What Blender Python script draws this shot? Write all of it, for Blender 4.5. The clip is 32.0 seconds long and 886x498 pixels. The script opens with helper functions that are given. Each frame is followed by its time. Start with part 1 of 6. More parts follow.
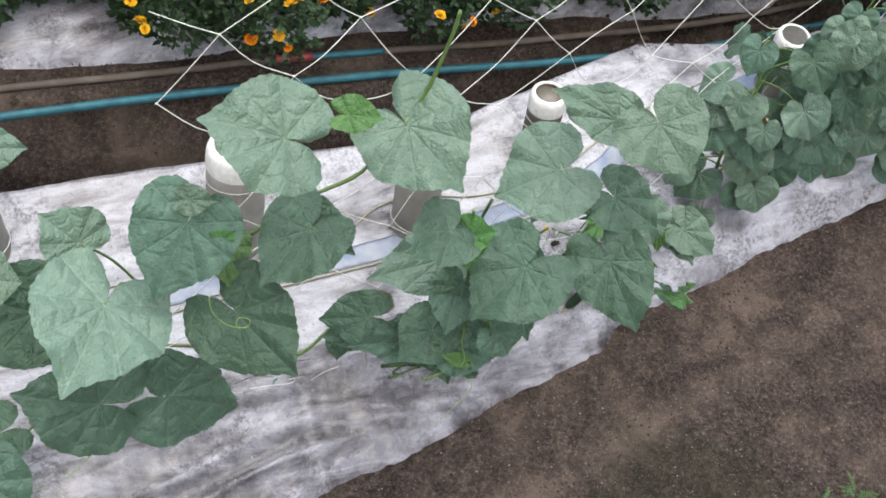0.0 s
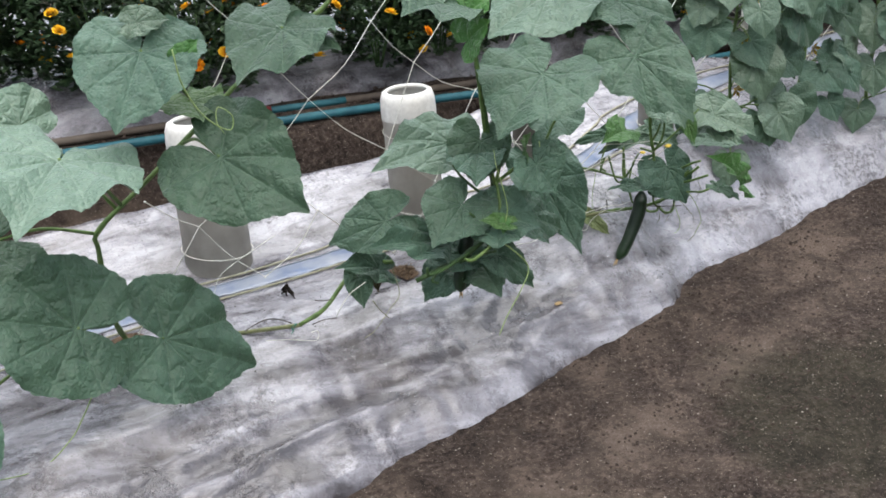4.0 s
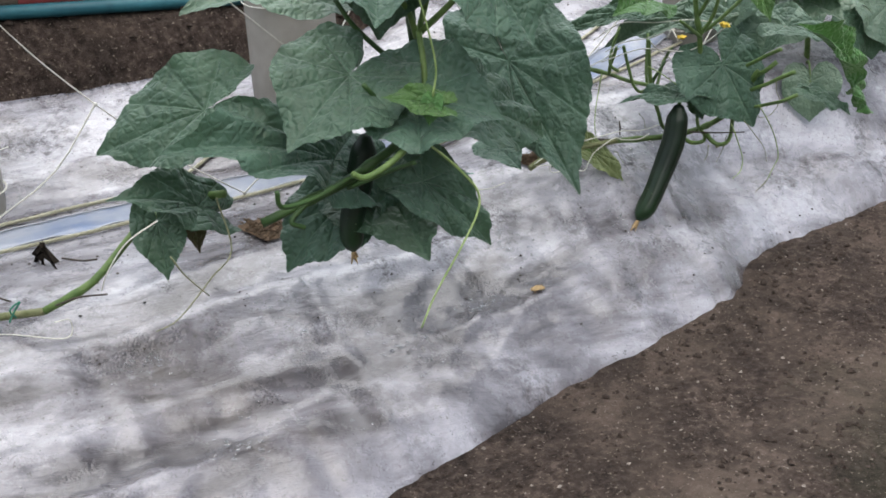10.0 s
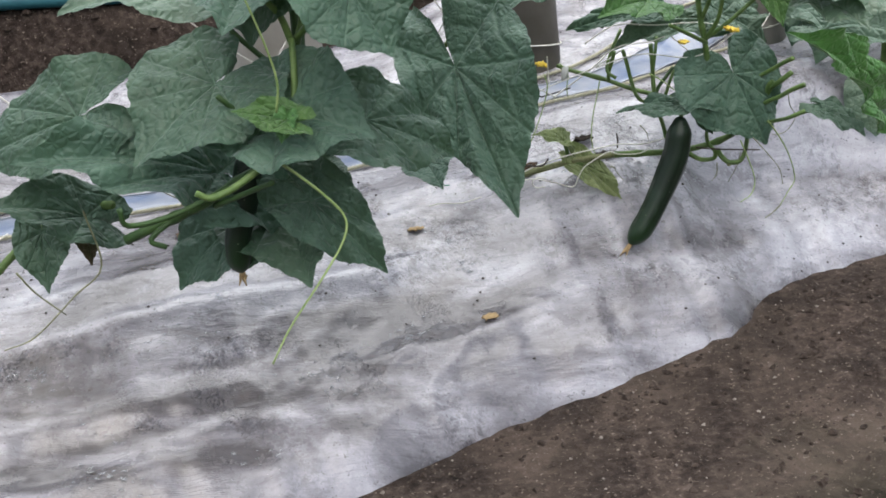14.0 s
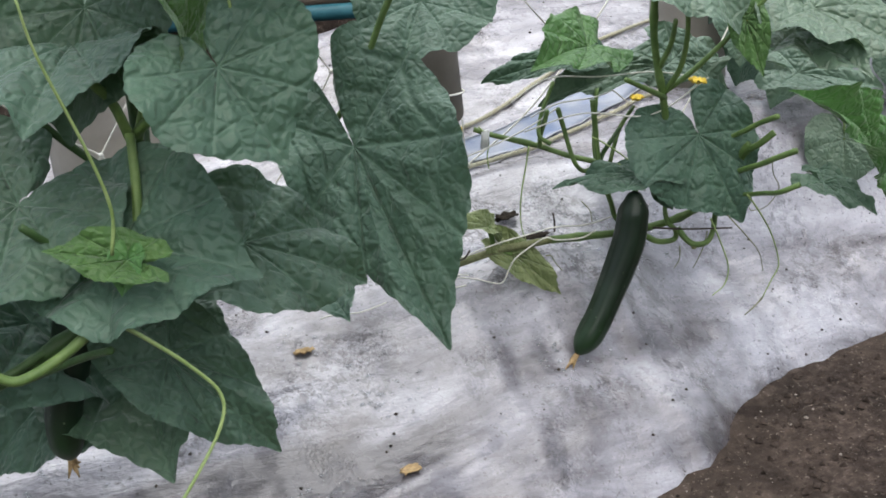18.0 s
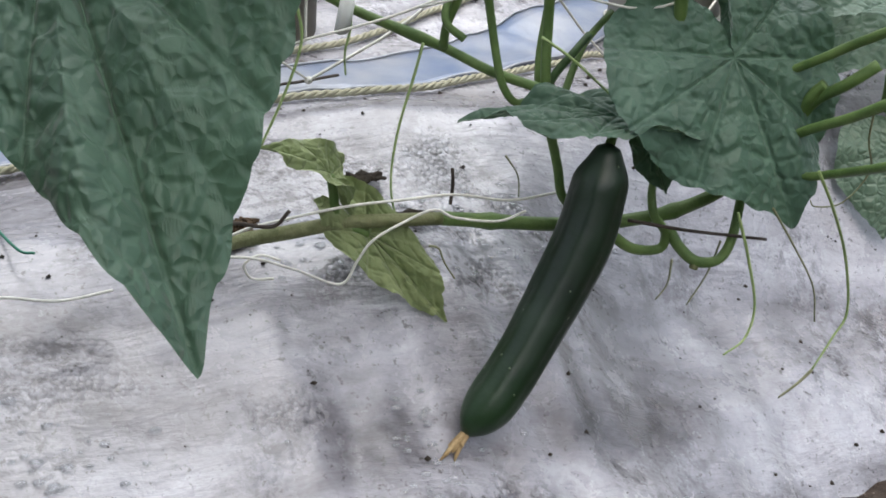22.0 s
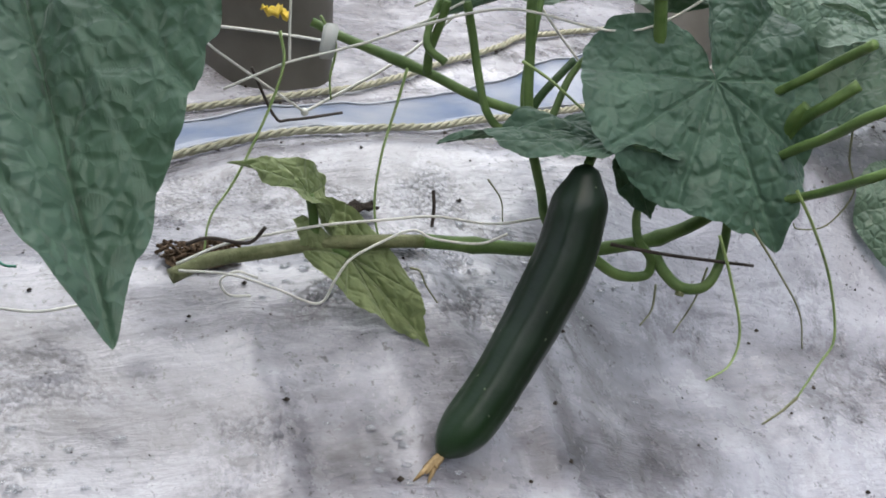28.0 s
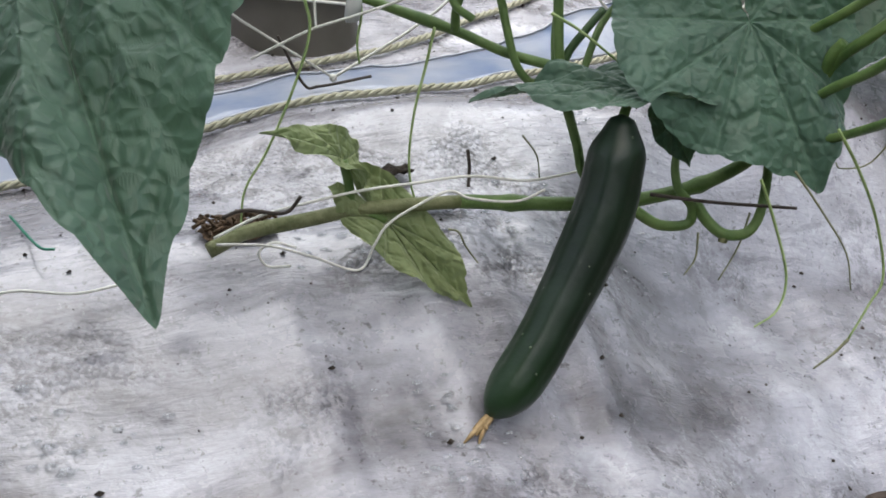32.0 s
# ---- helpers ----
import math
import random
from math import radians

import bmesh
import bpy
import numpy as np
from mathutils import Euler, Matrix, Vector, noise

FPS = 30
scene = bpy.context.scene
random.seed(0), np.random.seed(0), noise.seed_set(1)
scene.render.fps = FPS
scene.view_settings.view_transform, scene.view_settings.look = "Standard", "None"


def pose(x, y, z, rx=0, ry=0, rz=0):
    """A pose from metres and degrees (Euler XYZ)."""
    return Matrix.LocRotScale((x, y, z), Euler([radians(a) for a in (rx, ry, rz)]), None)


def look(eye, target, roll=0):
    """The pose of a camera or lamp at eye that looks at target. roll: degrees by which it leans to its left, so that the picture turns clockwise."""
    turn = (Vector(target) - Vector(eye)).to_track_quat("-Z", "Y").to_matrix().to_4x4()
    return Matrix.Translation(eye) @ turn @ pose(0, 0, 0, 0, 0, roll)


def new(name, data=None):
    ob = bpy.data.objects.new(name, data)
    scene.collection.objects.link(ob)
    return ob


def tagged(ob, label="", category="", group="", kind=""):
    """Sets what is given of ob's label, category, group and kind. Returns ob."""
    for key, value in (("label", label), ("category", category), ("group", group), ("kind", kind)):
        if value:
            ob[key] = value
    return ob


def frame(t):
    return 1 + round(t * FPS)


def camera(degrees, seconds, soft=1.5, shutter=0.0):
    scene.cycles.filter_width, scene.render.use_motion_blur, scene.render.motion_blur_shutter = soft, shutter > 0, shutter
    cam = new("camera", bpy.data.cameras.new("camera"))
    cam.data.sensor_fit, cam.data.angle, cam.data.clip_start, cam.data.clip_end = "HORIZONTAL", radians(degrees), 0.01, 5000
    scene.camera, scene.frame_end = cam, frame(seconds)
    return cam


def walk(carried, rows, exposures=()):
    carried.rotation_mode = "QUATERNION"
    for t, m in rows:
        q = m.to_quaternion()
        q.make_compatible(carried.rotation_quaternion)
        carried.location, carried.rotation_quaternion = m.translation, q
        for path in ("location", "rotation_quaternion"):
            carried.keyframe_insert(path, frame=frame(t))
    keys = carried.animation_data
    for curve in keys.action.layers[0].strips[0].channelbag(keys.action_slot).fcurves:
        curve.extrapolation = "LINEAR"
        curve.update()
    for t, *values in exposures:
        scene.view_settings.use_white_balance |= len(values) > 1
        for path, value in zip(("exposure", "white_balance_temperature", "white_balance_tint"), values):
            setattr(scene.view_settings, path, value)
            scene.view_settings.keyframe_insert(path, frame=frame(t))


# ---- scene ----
cam = camera(36.0, 32.0, soft=1.7)
# seconds, eye, point looked at, lean
PATH = [
    (0, (-1.747, -1.928, 3.433), (-1.078, -0.8951, 1.856), 15.56),
    (0.5, (-1.71, -2.023, 2.953), (-1.085, -0.8455, 1.463), 11.64),
    (1, (-1.838, -2.163, 2.367), (-1.127, -0.7673, 1.124), 7.80),
    (1.5, (-1.975, -2.182, 2.002), (-1.203, -0.7218, 0.8742), 8.45),
    (2, (-2.08, -2.391, 1.611), (-1.268, -0.8153, 0.6849), 4.94),
    (2.5, (-2.116, -2.512, 1.361), (-1.288, -0.8754, 0.5631), 1.49),
    (3, (-2.052, -2.589, 1.44), (-1.214, -0.9679, 0.6225), -0.27),
    (3.5, (-2.063, -2.591, 1.605), (-1.183, -1.018, 0.7368), -0.67),
    (4, (-2.005, -2.604, 1.662), (-1.12, -1.04, 0.7839), -2.40),
    (4.5, (-2.005, -2.523, 1.753), (-1.099, -0.9987, 0.8281), -3.02),
    (6.5, (-1.718, -1.853, 1.414), (-0.7628, -0.3643, 0.4818), -1.71),
    (7, (-1.603, -1.766, 1.254), (-0.6548, -0.2472, 0.3623), -2.35),
    (7.5, (-1.552, -1.723, 1.149), (-0.605, -0.1874, 0.2856), -2.85),
    (8, (-1.498, -1.658, 1.07), (-0.5463, -0.1311, 0.1972), -3.33),
    (8.5, (-1.425, -1.625, 1.008), (-0.4753, -0.09345, 0.1415), -3.54),
    (9, (-1.393, -1.569, 0.9288), (-0.4345, -0.03773, 0.06975), -3.22),
    (9.5, (-1.319, -1.542, 0.8143), (-0.383, 0.02285, -0.007098), -3.41),
    (10, (-1.275, -1.557, 0.8402), (-0.3415, 0.02369, 0.04573), -1.51),
    (10.5, (-1.281, -1.552, 0.8458), (-0.3228, 0.0381, 0.1011), 1.51),
    (11, (-1.326, -1.516, 0.8389), (-0.3437, 0.0657, 0.1094), 4.76),
    (11.5, (-1.351, -1.505, 0.8253), (-0.3747, 0.08207, 0.09761), 6.92),
    (12, (-1.268, -1.584, 0.8984), (-0.369, 0.009096, 0.0891), 6.35),
    (12.5, (-1.237, -1.565, 0.9707), (-0.3657, 0.0153, 0.1092), 5.89),
    (13, (-1.115, -1.562, 0.9596), (-0.3038, 0.04027, 0.07856), 3.24),
    (13.5, (-0.9582, -1.605, 0.8421), (-0.2512, 0.07683, 0.02296), -0.63),
    (14, (-0.8202, -1.593, 0.8155), (-0.2316, 0.1386, 0.005024), -3.62),
    (14.5, (-0.7871, -1.542, 0.8469), (-0.2176, 0.1827, 0.009065), -5.13),
    (16.5, (-0.8468, -1.387, 0.9307), (-0.1354, 0.2175, -0.02867), -4.04),
    (17, (-0.8172, -1.334, 0.7994), (-0.08024, 0.3331, -0.02446), -4.21),
    (17.5, (-0.7663, -1.24, 0.8052), (-0.01223, 0.4163, -0.02333), -4.21),
    (18, (-0.7142, -1.149, 0.7582), (0.08292, 0.4943, -0.05754), -3.16),
    (18.5, (-0.6838, -1.058, 0.722), (0.1856, 0.5468, -0.09482), -1.17),
    (19, (-0.6522, -0.9731, 0.6578), (0.2679, 0.6209, -0.1248), 0.65),
    (19.5, (-0.5919, -0.9049, 0.6044), (0.3134, 0.6975, -0.1784), 1.44),
    (20, (-0.5497, -0.8324, 0.5742), (0.3677, 0.7605, -0.2139), 2.63),
    (20.5, (-0.5164, -0.7683, 0.5266), (0.4221, 0.8299, -0.2251), 4.05),
    (21, (-0.4816, -0.6858, 0.519), (0.4898, 0.8578, -0.3016), 5.67),
    (21.5, (-0.4362, -0.6516, 0.4288), (0.5439, 0.9459, -0.2694), 5.93),
    (22, (-0.4116, -0.6001, 0.3979), (0.6015, 0.9839, -0.2837), 6.70),
    (22.5, (-0.4001, -0.6055, 0.3818), (0.6074, 0.9882, -0.2851), 2.86),
    (23, (-0.4009, -0.6064, 0.3813), (0.617, 0.9823, -0.282), 2.45),
    (23.5, (-0.4043, -0.6105, 0.3637), (0.6318, 0.9831, -0.2584), 3.82),
    (24, (-0.4111, -0.5957, 0.3836), (0.6265, 0.9927, -0.2491), 4.46),
    (24.5, (-0.4009, -0.6037, 0.3785), (0.581, 1.025, -0.2417), 4.10),
    (26.5, (-0.3695, -0.6338, 0.3729), (0.5006, 1.065, -0.2234), 4.00),
    (27, (-0.366, -0.6367, 0.3742), (0.5147, 1.06, -0.214), 4.78),
    (27.5, (-0.3635, -0.6385, 0.3733), (0.5348, 1.052, -0.206), 5.58),
    (28, (-0.3572, -0.6463, 0.3606), (0.5532, 1.045, -0.1983), 5.89),
    (28.5, (-0.3506, -0.6525, 0.3457), (0.5595, 1.044, -0.1976), 5.93),
    (29, (-0.3504, -0.6511, 0.3466), (0.5547, 1.046, -0.2016), 4.10),
    (29.5, (-0.357, -0.6453, 0.3477), (0.548, 1.05, -0.205), 3.46),
    (30, (-0.3608, -0.6416, 0.3491), (0.5338, 1.056, -0.214), 2.65),
    (30.5, (-0.3586, -0.6418, 0.3482), (0.5161, 1.064, -0.2209), 2.09),
    (31, (-0.3621, -0.6384, 0.3527), (0.5071, 1.066, -0.2291), 1.98),
    (31.5, (-0.3584, -0.6389, 0.3508), (0.5049, 1.064, -0.2439), 2.15),
    (32, (-0.3551, -0.6383, 0.3592), (0.5038, 1.058, -0.2608), 2.36),
]
walk(cam, [(t, look(eye, target, roll)) for t, eye, target, roll in PATH], [(0.0, 1.22), (2.0, 1.27), (8.0, 1.27), (32.0, 1.3)])

# ---------------------------------------------------------------- world and light
world = bpy.data.worlds.new("world")
scene.world = world
world.use_nodes = True
wn = world.node_tree.nodes
sky = wn.new("ShaderNodeTexSky")
sky.sky_type = "NISHITA"
sky.sun_disc = False
sky.sun_elevation = radians(58)
sky.sun_rotation = radians(200)
sky.air_density, sky.dust_density, sky.ozone_density = 1.0, 4.0, 1.0
mixw = wn.new("ShaderNodeMix")
mixw.data_type = "RGBA"
mixw.inputs[0].default_value = 0.5
mixw.inputs[7].default_value = (5.2, 5.35, 5.5, 1)
world.node_tree.links.new(sky.outputs[0], mixw.inputs[6])
world.node_tree.links.new(mixw.outputs[2], wn["Background"].inputs[0])
wn["Background"].inputs[1].default_value = 0.13
sun = new("sun", bpy.data.lights.new("sun", "SUN"))
sun.data.energy, sun.data.angle, sun.data.color = 1.5, radians(70), (1.0, 0.98, 0.95)
sun.matrix_world = look((0.7, 1.1, 5.0), (0, 0.2, 0))

# ---------------------------------------------------------------- materials
def material(name, rough=0.6, spec=0.5, metal=0.0):
    m = bpy.data.materials.new(name)
    m.use_nodes = True
    n, l = m.node_tree.nodes, m.node_tree.links
    b = n["Principled BSDF"]
    b.inputs["Roughness"].default_value = rough
    b.inputs["Specular IOR Level"].default_value = spec
    b.inputs["Metallic"].default_value = metal
    return m, n, l, b


def noise_node(n, l, scale, detail=4.0, rough=0.55, coord=None, dist=0.0):
    t = n.new("ShaderNodeTexNoise")
    t.inputs["Scale"].default_value = scale
    t.inputs["Detail"].default_value = detail
    t.inputs["Roughness"].default_value = rough
    t.inputs["Distortion"].default_value = dist
    if coord is not None:
        l.new(coord, t.inputs["Vector"])
    return t.outputs["Fac"]


def ramp_node(n, l, fac, stops):
    r = n.new("ShaderNodeValToRGB")
    e = r.color_ramp.elements
    while len(e) < len(stops):
        e.new(0.5)
    for k, (p, c) in enumerate(stops):
        e[k].position = p
        e[k].color = (*c, 1) if len(c) == 3 else c
    l.new(fac, r.inputs[0])
    return r.outputs[0]


def mix_node(n, l, fac, a, b, mode="MIX"):
    x = n.new("ShaderNodeMix")
    x.data_type = "RGBA"
    x.blend_type = mode
    for k, v in ((0, fac), (6, a), (7, b)):
        if hasattr(v, "links"):
            l.new(v, x.inputs[k])
        elif k == 0:
            x.inputs[0].default_value = v
        else:
            x.inputs[k].default_value = (*v, 1)
    return x.outputs[2]


def math_node(n, l, op, a, b=0.0):
    x = n.new("ShaderNodeMath")
    x.operation = op
    for k, v in ((0, a), (1, b)):
        if hasattr(v, "links"):
            l.new(v, x.inputs[k])
        else:
            x.inputs[k].default_value = v
    return x.outputs[0]


def bump_node(n, l, b, height, strength, dist=0.002):
    x = n.new("ShaderNodeBump")
    x.inputs["Strength"].default_value = strength
    x.inputs["Distance"].default_value = dist
    l.new(height, x.inputs["Height"])
    l.new(x.outputs[0], b.inputs["Normal"])
    return x


def where(n):
    return n.new("ShaderNodeTexCoord").outputs["Object"]


def simple(name, c1, c2, scale, rough=0.6, spec=0.5, bump=0.2, dist=0.002, bscale=None):
    m, n, l, b = material(name, rough, spec)
    co = where(n)
    f = noise_node(n, l, scale, 5, 0.6, co)
    l.new(ramp_node(n, l, f, [(0.3, c1), (0.7, c2)]), b.inputs["Base Color"])
    if bump:
        bump_node(n, l, b, noise_node(n, l, bscale or scale * 4, 5, 0.65, co), bump, dist)
    return m


def leaf_material(name, dark, mid, light, rough=0.46):
    m, n, l, b = material(name, rough, 0.55 if rough < 0.43 else 0.38)
    co = where(n)
    info = n.new("ShaderNodeObjectInfo")
    vein = n.new("ShaderNodeAttribute")
    vein.attribute_name = "vein"
    f = noise_node(n, l, 28, 5, 0.6, co)
    base = ramp_node(n, l, f, [(0.25, dark), (0.75, mid)])
    base = mix_node(n, l, math_node(n, l, "MULTIPLY", vein.outputs["Fac"], 0.28), base, light)
    blot = ramp_node(n, l, noise_node(n, l, 22, 3, 0.5, co), [(0.58, (0, 0, 0)), (0.78, (1, 1, 1))])
    base = mix_node(n, l, math_node(n, l, "MULTIPLY", blot, 0.22), base, light)
    hsv = n.new("ShaderNodeHueSaturation")
    hsv.inputs["Saturation"].default_value = 0.95
    l.new(math_node(n, l, "ADD", math_node(n, l, "MULTIPLY", info.outputs["Random"], 0.34), 0.83), hsv.inputs["Value"])
    l.new(math_node(n, l, "ADD", math_node(n, l, "MULTIPLY", info.outputs["Random"], 0.03), 0.485), hsv.inputs["Hue"])
    l.new(base, hsv.inputs["Color"])
    l.new(hsv.outputs[0], b.inputs["Base Color"])
    b.inputs["Sheen Weight"].default_value = 0.15
    b.inputs["Sheen Roughness"].default_value = 0.5
    tr = n.new("ShaderNodeBsdfTranslucent")
    l.new(mix_node(n, l, 0.35, hsv.outputs[0], (0.16, 0.32, 0.04)), tr.inputs["Color"])
    ms = n.new("ShaderNodeMixShader")
    ms.inputs[0].default_value = 0.12
    l.new(b.outputs[0], ms.inputs[1])
    l.new(tr.outputs[0], ms.inputs[2])
    l.new(ms.outputs[0], n["Material Output"].inputs[0])
    # fine raised cells between sunken veins
    warp = n.new("ShaderNodeVectorMath")
    warp.operation = "MULTIPLY_ADD"
    wob = n.new("ShaderNodeTexNoise")
    wob.inputs["Scale"].default_value = 60
    l.new(co, wob.inputs["Vector"])
    l.new(wob.outputs["Color"], warp.inputs[0])
    warp.inputs[1].default_value = (0.004, 0.004, 0.004)
    l.new(co, warp.inputs[2])
    h = math_node(n, l, "MULTIPLY", vein.outputs["Fac"], -0.5)
    vor = n.new("ShaderNodeTexVoronoi")
    vor.feature = "DISTANCE_TO_EDGE"
    vor.inputs["Scale"].default_value = 98
    l.new(warp.outputs[0], vor.inputs["Vector"])
    swell = n.new("ShaderNodeMapRange")
    swell.interpolation_type = "SMOOTHSTEP"
    swell.inputs["From Max"].default_value = 0.32
    l.new(vor.outputs["Distance"], swell.inputs["Value"])
    h = math_node(n, l, "ADD", h, math_node(n, l, "MULTIPLY", swell.outputs[0], 0.8))
    h = math_node(n, l, "ADD", h, math_node(n, l, "MULTIPLY", noise_node(n, l, 420, 3, 0.6, co), 0.07))
    x = bump_node(n, l, b, h, 0.7, 0.0018)
    l.new(x.outputs[0], tr.inputs["Normal"])
    return m


LEAF = leaf_material("leaf_green", (0.028, 0.069, 0.042), (0.066, 0.137, 0.087), (0.16, 0.27, 0.19))
# paler copy of leaf green, sky sheen on leaves put into the colour
LEAF_PALE_SHEEN = leaf_material("leaf_pale_sheen", (0.070, 0.132, 0.086), (0.115, 0.195, 0.132), (0.23, 0.32, 0.235), 0.42)
LEAF_YOUNG = leaf_material("leaf_young", (0.035, 0.11, 0.022), (0.07, 0.18, 0.036), (0.15, 0.28, 0.08), 0.45)
LEAF_OLD = leaf_material("leaf_yellowing", (0.15, 0.21, 0.08), (0.26, 0.32, 0.13), (0.32, 0.37, 0.2), 0.6)
LEAF_DEAD = leaf_material("leaf_withered", (0.03, 0.02, 0.013), (0.09, 0.055, 0.03), (0.14, 0.09, 0.05), 0.7)
STEM = simple("stem_green", (0.06, 0.12, 0.027), (0.14, 0.22, 0.065), 60, 0.5, 0.4, 0.5, 0.001, 400)
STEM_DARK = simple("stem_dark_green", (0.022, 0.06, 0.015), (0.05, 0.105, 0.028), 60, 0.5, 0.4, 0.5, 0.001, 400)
STEM_WOODY = simple("stem_woody", (0.11, 0.13, 0.05), (0.25, 0.26, 0.14), 90, 0.65, 0.3, 0.8, 0.002, 300)
TENDRIL = simple("tendril_pale_green", (0.16, 0.25, 0.07), (0.32, 0.42, 0.17), 80, 0.5, 0.4, 0.0)
TENDRIL_DRY = simple("tendril_dry", (0.12, 0.13, 0.07), (0.24, 0.25, 0.14), 80, 0.6, 0.3, 0.0)
YELLOW = simple("petal_yellow", (0.75, 0.5, 0.03), (0.85, 0.66, 0.12), 200, 0.6, 0.3, 0.0)
STRAW = simple("dried_blossom", (0.20, 0.13, 0.06), (0.46, 0.34, 0.18), 200, 0.7, 0.2, 0.3, 0.001)
TWIG = simple("dark_twig", (0.03, 0.025, 0.02), (0.07, 0.055, 0.045), 100, 0.7, 0.3, 0.3, 0.001)
TWINE = simple("white_twine", (0.6, 0.6, 0.54), (0.78, 0.78, 0.72), 300, 0.7, 0.3, 0.0)
GREEN_TWINE = simple("green_twine", (0.01, 0.13, 0.08), (0.03, 0.22, 0.14), 200, 0.5, 0.4, 0.0)


# ---------------------------------------------------------------- mesh helpers
def finish(bm, name, mat, smooth=True):
    me = bpy.data.meshes.new(name)
    bm.to_mesh(me)
    bm.free()
    me.materials.append(mat)
    if smooth:
        me.polygons.foreach_set("use_smooth", [True] * len(me.polygons))
    return me


def part(name, bm, mat, parent=None, label="", smooth=True):
    """Links a bmesh as one mesh object under a thing or a part."""
    ob = new(name, finish(bm, name, mat, smooth))
    if parent is not None:
        ob.parent = parent
    if label:
        ob["label"] = label
    return ob


def thing(name, at, label, category, group="", kind=""):
    ob = new(name)
    ob.empty_display_size = 0.02
    ob.location = at
    return tagged(ob, label, category, group, kind)


def place_under(ob, parent):
    """Keeps the world place of a part whose mesh is written in world metres."""
    ob.parent = parent
    ob.matrix_parent_inverse = Matrix.Translation(parent.location).inverted()
    return ob


def spline(points, n):
    """n + 1 points on a smooth curve through the given ones."""
    p = [Vector(q) for q in points]
    p = [2 * p[0] - p[1]] + p + [2 * p[-1] - p[-2]]
    out, spans = [], len(p) - 3
    for k in range(n + 1):
        s = min(k / n * spans, spans - 1e-6)
        i, u = int(s), s - int(s)
        a, b, c, d = p[i:i + 4]
        out.append(0.5 * (2 * b + (c - a) * u + (2 * a - 5 * b + 4 * c - d) * u * u + (3 * b - a - 3 * c + d) * u ** 3))
    return out


def tube_into(bm, pts, radii, sides=6, caps=True, ridge=0.0):
    pts = [Vector(p) for p in pts]
    if not hasattr(radii, "__len__"):
        radii = [radii] * len(pts)
    rings, side = [], None
    for k, p in enumerate(pts):
        d = (pts[min(k + 1, len(pts) - 1)] - pts[max(k - 1, 0)]).normalized()
        if side is None:
            side = d.orthogonal().normalized()
        side = (side - d * side.dot(d)).normalized()
        other = d.cross(side)
        ring = []
        for j in range(sides):
            a = 2 * math.pi * j / sides
            r = radii[k] * (1 + ridge * math.cos(5 * a))
            ring.append(bm.verts.new(p + r * (math.cos(a) * side + math.sin(a) * other)))
        rings.append(ring)
    for a, b in zip(rings, rings[1:]):
        for j in range(sides):
            bm.faces.new((a[j], a[(j + 1) % sides], b[(j + 1) % sides], b[j]))
    if caps:
        bm.faces.new(rings[0][::-1])
        bm.faces.new(rings[-1])
    return rings


def tube(name, pts, r0, r1, mat, parent, sides=6, steps=None, label="", ridge=0.0, knots=0):
    """A tapering tube along a smooth curve, in world metres."""
    q = spline(pts, steps or max(6, 5 * (len(pts) - 1)))
    n = len(q) - 1
    radii = [r0 + (r1 - r0) * k / n for k in range(n + 1)]
    if knots:
        radii = [r * (1 + 0.3 * math.exp(-(((k / n * knots) % 1 - 0.5) / 0.09) ** 2)) for k, r in enumerate(radii)]
    bm = bmesh.new()
    tube_into(bm, q, radii, sides, True, ridge)
    ob = part(name, bm, mat, None, label)
    return place_under(ob, parent) if parent is not None else ob


VEINS = [0.0, 0.62, -0.62, 1.28, -1.28, 2.0, -2.0]


def outline(a, rng, teeth, lobes, point=0.0):
    """Radius of a heart-shaped five-cornered leaf round its stalk; a = 0 points to the tip."""
    b = abs(a)
    knots = [(0, 1.0), (0.14, 0.93), (0.34, 0.865), (0.66, 0.82), (1.0, 0.80), (1.4, 0.775), (1.8, 0.76), (2.15, 0.735), (2.45, 0.68), (2.72, 0.56), (2.93, 0.36), (3.15, 0.06)]
    for (a0, r0), (a1, r1) in zip(knots, knots[1:]):
        if a0 <= b <= a1:
            u = (b - a0) / (a1 - a0)
            u = u * u * (3 - 2 * u)
            r = r0 + (r1 - r0) * u
            break
    else:
        r = 0.1
    if b < 1.0:
        straight = 1 / (math.cos(b) + 0.96 * math.sin(b))
        r += (straight - r) * (point if a > 0 else 0.25 * point) * min(1.0, (1.0 - b) * 4)
    r *= 1 + 0.05 * math.exp(-(b / 0.05) ** 2)
    r = r * (1 + lobes * (0.012 * math.cos(5.2 * b)))
    return r * (1 + 0.017 * (abs(math.sin(a * teeth * 1.6)) - 0.5) + 0.012 * noise.noise((a * 9, rng, 2)) + 0.022 * math.sin(3 * a + rng) + 0.013 * math.sin(7 * a + 2 * rng))


